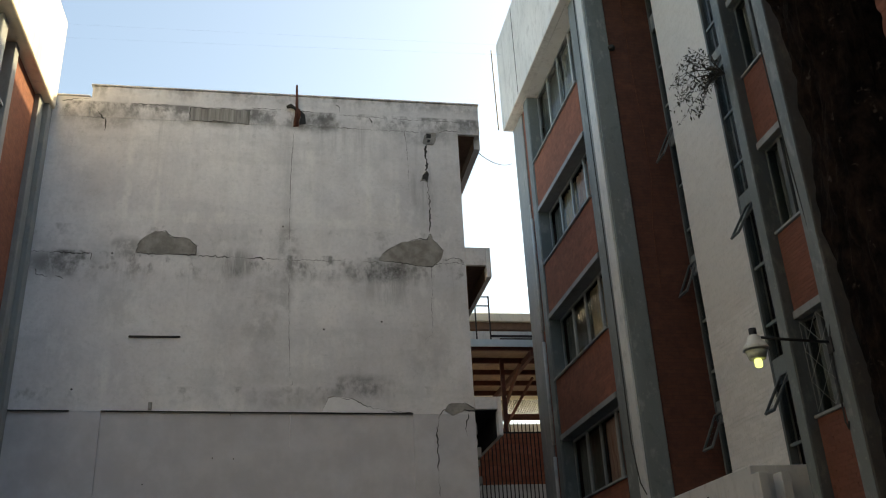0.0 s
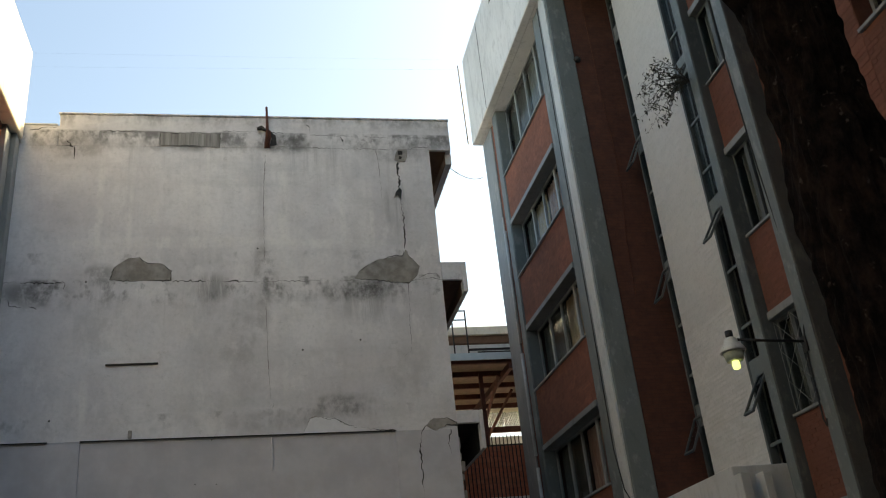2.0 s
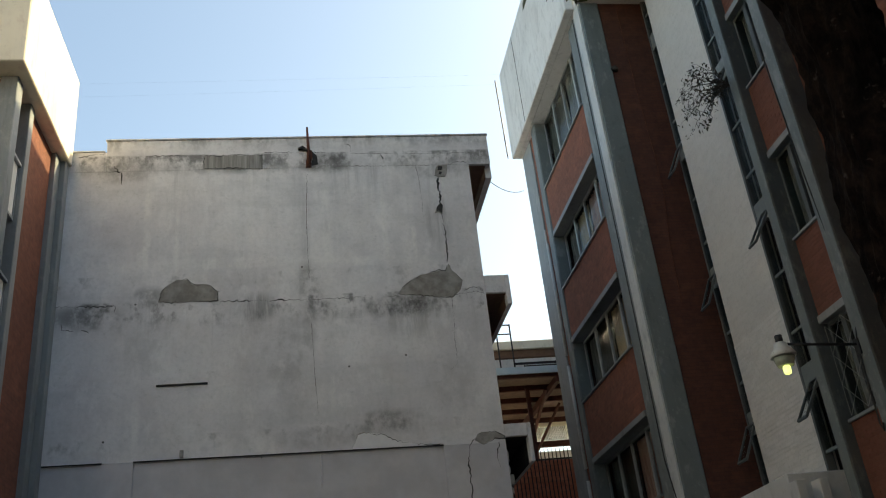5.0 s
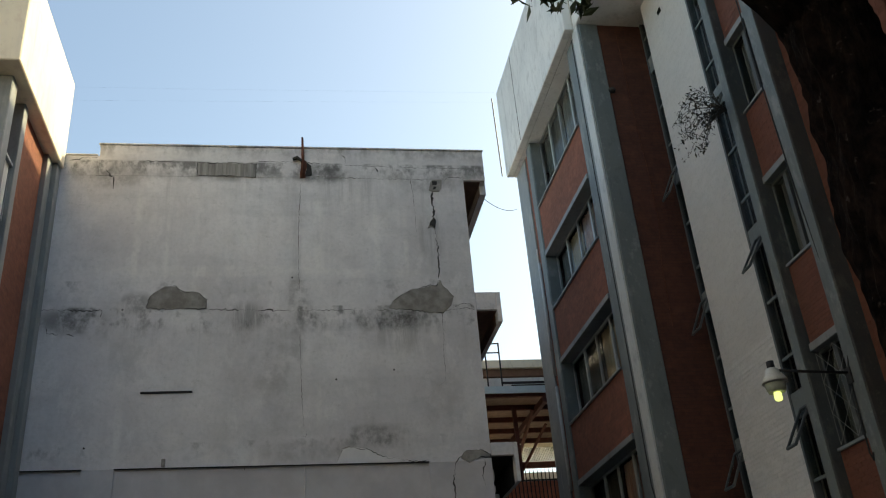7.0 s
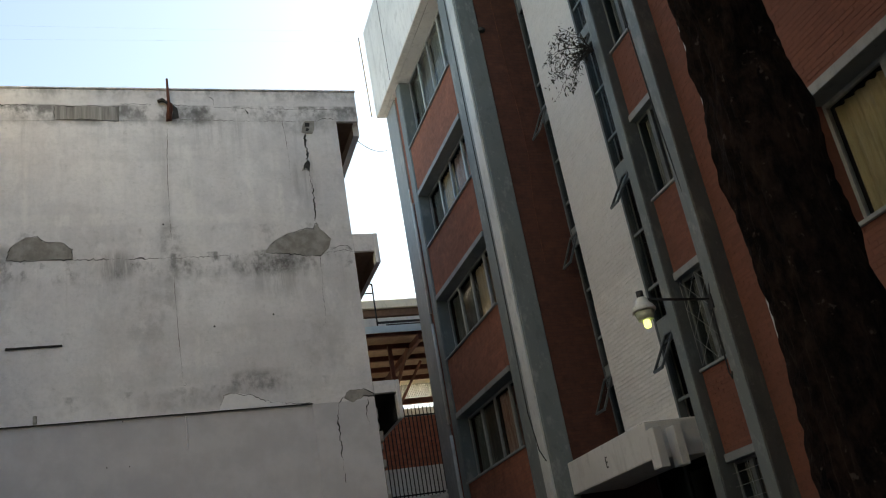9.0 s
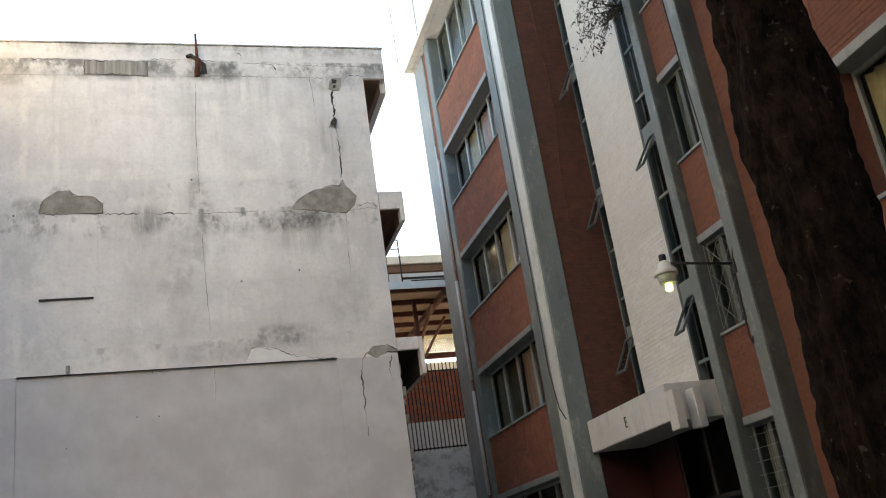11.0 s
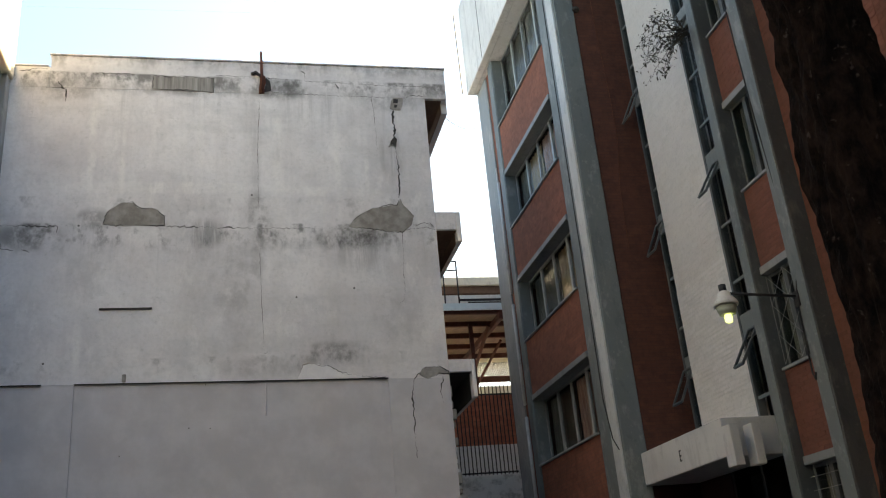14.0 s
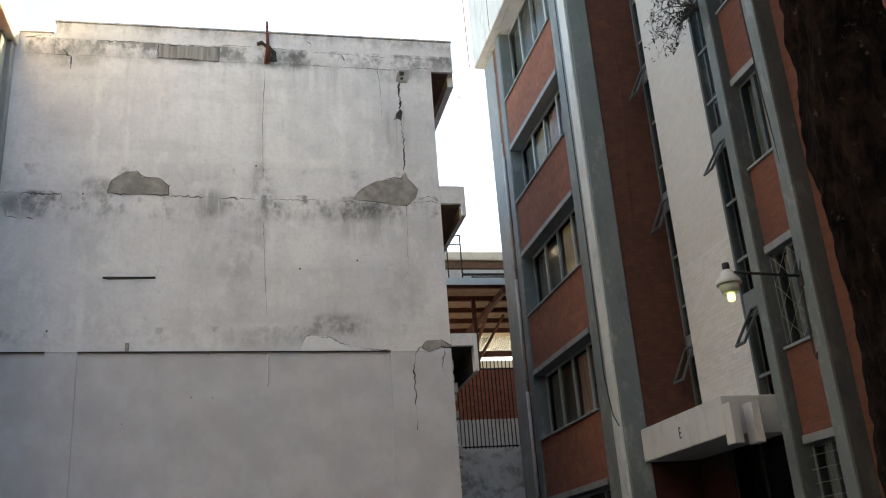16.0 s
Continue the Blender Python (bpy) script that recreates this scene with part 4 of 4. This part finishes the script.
part("post", boxes((6.85, 6.97, 27.0, 27.12, 0, 10.1)), RED_STEEL, shed)
bm = bmesh.new()
for k in range(60):
    x = 5.5 + k * 0.09
    vs = [bm.verts.new(p) for p in ((x, 31.8, 10.05), (x + 0.045, 31.8, 10.09), (x + 0.045, 33.5, 9.75), (x, 33.5, 9.71))]
    bm.faces.new(vs)
    if k:
        bm.faces.new((last[1], vs[0], vs[3], last[2]))
    last = vs
part("corrugated_sheet", bm, CLEAR_SHEET, shed, "pale corrugated sheet catching daylight")
part("cross_beam", boxes((5.0, 10, 31.62, 31.75, 9.3, 9.5)), RED_STEEL, shed)
tagged(part("rear_wall", boxes((2.0, 12, 33.6, 33.8, 0, 9.6)), WHITE), "white wall at the end of the roofed yard", "wall", kind="structure")
house = thing("cream_house", "low cream roof storey behind the shed with a dark cornice", "house")
part("parapet", boxes((3.0, 12, 27.0, 27.2, 10.34, 11.05)), WHITE, house)
part("storey", boxes((3.0, 12, 28.4, 34, 10.34, 12.0)), CREAM, house)
part("cornice", boxes((2.9, 12, 28.0, 28.398, 11.75, 12.05), bevel=0.02), CREAM, house)
part("dark_band", boxes((2.9, 12, 28.1, 28.39, 11.5, 11.748)), SOFFIT_BROWN, house)
part("dark_opening", boxes((6.9, 12, 26.93, 26.995, 10.62, 10.80)), DARK, house)
rail = thing("roof_railing", "thin dark iron railing on the shed roof", "railing")
for x, y in ((6.50, 26.6), (6.05, 26.6)):
    part("post", boxes((x, x + 0.04, y, y + 0.04, 10.34, 12.10)), BLACK_IRON, rail)
for z in (11.75, 12.06):
    part("rail", boxes((5.9, 6.54, 26.6, 26.63, z, z + 0.035)), BLACK_IRON, rail)
part("rail", boxes((6.5, 8.4, 26.6, 26.64, 10.72, 10.79)), BLACK_IRON, rail)

# ---- overhead wires ----
def wire(a, b, sag, radius=0.006):
    bm = bmesh.new()
    a, b = Vector(a), Vector(b)
    pts = [a.lerp(b, k / 14) - Vector((0, 0, sag * 4 * (k / 14) * (1 - k / 14))) for k in range(15)]
    tube(bm, pts, radius, 4)
    return tagged(part("wire", bm, CABLE), "thin overhead wire between the roofs", "wire", "overhead wires")


wire((4.2, 18, 12.6), (6.7, 23.1, 15.0), 0.25, 0.008)
wire((-30, 24, 19.6), (6.58, 22.9, 19.2), 0.1, 0.0007)
wire((-30, 24, 18.9), (6.58, 22.6, 18.6), 0.1, 0.0007)

# cables on the columns
cab = bmesh.new()
tube(cab, [(FX - 0.06, 16.62, 16), (FX - 0.06, 16.66, 12), (FX - 0.07, 16.60, 8), (FX - 0.06, 16.64, 5.2), (FX - 0.06, 16.45, 4.4), (FX - 0.06, 16.22, 4.15)], 0.012, 5)
tagged(part("cable", cab, CABLE), "black cable running down a column", "cable", "facade cables")
cab = bmesh.new()
tube(cab, [(7.93, 11.56, 14), (7.93, 11.54, 11), (7.93, 11.46, 8.5), (7.95, 11.40, 7.3), (8.02, 11.395, 6.4), (7.97, 11.395, 5.9), (7.925, 11.45, 5.6)], 0.012, 5)
tube(cab, [(7.92, 11.47, 5.5), (7.92, 11.51, 4.95), (7.92, 11.53, 4.35), (7.92, 11.49, 4.25), (7.92, 11.46, 4.35)], 0.014, 5)
tagged(part("cable", cab, CABLE), "black cable looped down a pillar by the lamp", "cable", "facade cables")

cab = bmesh.new()
tube(cab, [(7.72, 16.19, 15.9), (7.74, 16.185, 13.5), (7.80, 16.19, 11.9), (7.80, 16.185, 10.8), (7.66, 16.19, 9.6), (7.62, 16.19, 8.2)], 0.008, 4)
tagged(part("cable", cab, RUST), "thin brown cable hanging on a brick return wall", "cable", "facade cables")
part("pipe_stub", lathe([(0.07, -0.05), (0.09, 0.0), (0.07, 0.05)], (7.32, 16.16, 14.15), 12), CRACK_AND_SHADE, right, "dark pipe stub")

# ---- tree beside the facade ----
tree = thing("tree", "old tree with a thick dark furrowed trunk", "tree")
TX, TY = 4.178, 5.0


def trunk_mesh():
    bm = bmesh.new()
    sides, rings = 72, 190
    grid = []
    for j in range(rings + 1):
        z = 7.6 * j / rings
        cx = TX + 0.02 * math.sin(z * 0.9) - 0.03 * max(0, z - 5)
        r = 0.35 + 0.2 * math.exp(-z / 0.5) - 0.008 * (z - 4) + 0.03 * math.exp(-((z - 4.5) / 0.35) ** 2) - 0.035 / (1 + math.exp(-(z - 5.0) / 0.1))
        row = []
        for k in range(sides):
            a = 2 * math.pi * k / sides
            p = Vector((math.cos(a) * 2.4, math.sin(a) * 2.4, z * 0.7))
            d = 0.055 * noise.noise(p) + 0.04 * noise.noise(p * 3.1) + 0.045 * abs(noise.noise(Vector((math.cos(a) * 7, math.sin(a) * 7, z * 2.2)))) + 0.03 * noise.noise(Vector((p.x * 6, p.y * 6, z * 7)))
            row.append(bm.verts.new((cx + (r + d) * math.cos(a), TY + (r + d) * math.sin(a), z)))
        grid.append(row)
    for a, b in zip(grid, grid[1:]):
        for k in range(sides):
            bm.faces.new((a[k], a[(k + 1) % sides], b[(k + 1) % sides], b[k])).smooth = True
    return bm


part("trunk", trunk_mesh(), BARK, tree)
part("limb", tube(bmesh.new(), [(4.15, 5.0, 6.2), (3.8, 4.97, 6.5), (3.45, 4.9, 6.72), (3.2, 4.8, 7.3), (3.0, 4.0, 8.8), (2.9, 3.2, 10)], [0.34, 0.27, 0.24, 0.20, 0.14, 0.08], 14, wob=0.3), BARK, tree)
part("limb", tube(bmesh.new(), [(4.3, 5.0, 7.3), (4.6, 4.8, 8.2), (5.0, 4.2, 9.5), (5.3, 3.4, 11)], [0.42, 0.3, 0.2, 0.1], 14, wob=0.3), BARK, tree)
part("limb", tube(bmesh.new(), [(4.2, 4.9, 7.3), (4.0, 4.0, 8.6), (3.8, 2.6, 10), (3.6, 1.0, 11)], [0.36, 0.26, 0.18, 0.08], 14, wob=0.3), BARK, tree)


part("twig", tube(bmesh.new(), [(3.2, 4.8, 7.3), (2.8, 4.95, 6.85), (2.25, 5.0, 6.45), (1.66, 5.0, 6.36)], [0.05, 0.03, 0.018, 0.006], 6), BARK, tree)


# Unseen limb that holds the added clumps.
part("limb", tube(bmesh.new(), [(4.4, 5.0, 7.4), (4.6, 5.4, 9.4), (4.7, 6.2, 11.6), (4.7, 7.2, 13.6)], [0.30, 0.2, 0.14, 0.06], 12, wob=0.3), BARK, tree)


def leaves(bm, centre, spread, count, size, r):
    for _ in range(count):
        p = Vector(centre) + Vector([r.gauss(0, s) for s in spread])
        m = Euler((r.uniform(0, 6.3), r.uniform(0, 6.3), r.uniform(0, 6.3))).to_matrix()
        s = size * r.uniform(0.6, 1.3)
        vs = [bm.verts.new(p + m @ Vector(v)) for v in ((-s, 0, 0), (0, s * 0.36, s * 0.1), (s, 0, 0), (0, -s * 0.36, s * 0.1))]
        bm.faces.new(vs)


r = random.Random(11)
# Extra clumps out of view, added overhead to cut sky light on the facade.
SHADE_CLUMPS = tuple((x + r.uniform(-0.4, 0.4), y + r.uniform(-0.4, 0.4), 3.6 + 1.12 * math.hypot(x, y) + r.uniform(0, 1.2)) for x in (2.6, 3.9, 5.2, 6.1) for y in (2.0, 3.6, 5.2, 6.8, 8.4))
bm = bmesh.new()
for c in ((2.9, 3.0, 10.6), (3.6, 0.6, 11.2), (5.3, 3.2, 11.6), (4.3, 1.6, 12.2), (2.2, 1.2, 10.8), (5.6, 1.2, 11.0), (3.2, -1.2, 10.6), (5.0, -1.0, 11.8), (6.0, -2.2, 11.0), (1.6, -0.6, 11.4), (4.2, -2.8, 11.4), (5.5, 6.8, 13.5), (4.4, 7.8, 14.4), (3.0, 6.0, 13.0), (5.9, 4.8, 12.8)) + SHADE_CLUMPS:
    for _ in range(30):
        q = [c[i] + r.gauss(0, 0.65) for i in range(3)]
        leaves(bm, q, (0.2, 0.2, 0.16), 26, 0.10, r)
for c, n in (((1.70, 5.0, 6.30), 10), ((1.80, 5.0, 6.24), 9), ((2.0, 5.0, 6.25), 14), ((2.16, 5.02, 6.22), 20), ((2.24, 5.0, 6.34), 14), ((2.86, 5.0, 6.36), 5)):
    leaves(bm, c, (0.06, 0.05, 0.05), n, 0.07, r)
part("crown", bm, LEAF, tree)

# dry plant rooted in the pillar
plant = thing("wall_plant", "straggly half-bare plant rooted in the facade pillar", "plant")
bm, lv = bmesh.new(), bmesh.new()
r = random.Random(21)
root = Vector((7.94, 12.78, 11.12))
for k in range(17):
    tip = Vector((r.uniform(6.95, 7.75), 12.75 + r.uniform(-0.2, 0.4), 11.15 + r.uniform(-0.9, 0.28)))
    pts = [root]
    for q in range(1, 6):
        pts.append(root.lerp(tip, q / 5) + Vector((r.uniform(-0.05, 0.05), r.uniform(-0.06, 0.06), 0.16 * math.sin(q / 5 * 3.1) + r.uniform(-0.04, 0.04))))
    pts.append(pts[-1] + Vector((r.uniform(-0.1, 0.02), r.uniform(-0.08, 0.08), r.uniform(-0.22, -0.06))))
    tube(bm, pts, [0.015, 0.011, 0.008, 0.006, 0.005, 0.004, 0.002], 4, cap=False)
    for q in pts[2:]:
        for _ in range(2):
            e = q + Vector((r.uniform(-0.14, 0.06), r.uniform(-0.12, 0.12), r.uniform(-0.16, 0.10)))
            tube(bm, [q, q.lerp(e, 0.5) + Vector((0, 0, 0.02)), e], [0.004, 0.003, 0.0015], 3, cap=False)
            leaves(lv, e, (0.03, 0.03, 0.04), 3, 0.040, r)
leaves(lv, root + Vector((-0.25, 0, -0.05)), (0.16, 0.1, 0.14), 50, 0.042, r)
part("stem", bm, TWIG, plant)
part("foliage", lv, DRY_LEAF, plant)

# ---- bricks, laid last ----
for n, (s, hd, sl) in enumerate(spans):
    if n in (1, 2, 3):
        lay(s, SX, PA + 0.01, PB - 0.01, hd + 0.135, sl - 0.055, BRICK, 0.23, 0.064, seed=30 + n)
    else:
        lay(s, SX, PA + 0.01, PB - 0.01, hd + 0.135, sl - 0.055, BRICK, 0.23, 0.064, True, 30 + n, "red brick courses")
for n, (s, hd, sl) in enumerate(near_spans):
    if n in (2, 3):
        lay(s, FX, 4.6, 7.21, hd + 0.135, sl - 0.055, BRICK, 0.23, 0.064, seed=40 + n)
        lay(s, FX, 1.0, 4.6, hd + 0.135, sl - 0.055, BRICK, 0.23, 0.064, True, 50 + n, "red brick courses")
    else:
        lay(s, FX, 1.0, 7.21, hd + 0.135, sl - 0.055, BRICK, 0.23, 0.064, True, 40 + n, "red brick courses")
lay(right, FX + 0.007, 7.23, 7.74, 0.1, 16.1, BRICK, 0.23, 0.064, True, 60, "red brick courses")
lay(right, SX + 0.127, 8.82, PA - 0.295, 0.1, 16.1, BRICK, 0.23, 0.064, True, 61, "red brick courses")
lay(lower, SX, 13.5, 15.5, 3.95, 7.0, WHITE_BRICK, 0.24, 0.078, seed=70, gap=0.008, side=0.0006, sink=0.014)
lay(right, SX, 13.5, 15.5, 7.0, 16.12, WHITE_BRICK, 0.24, 0.078, True, 71, "white-painted brick courses", 0.006, 0.0006, 0.022)
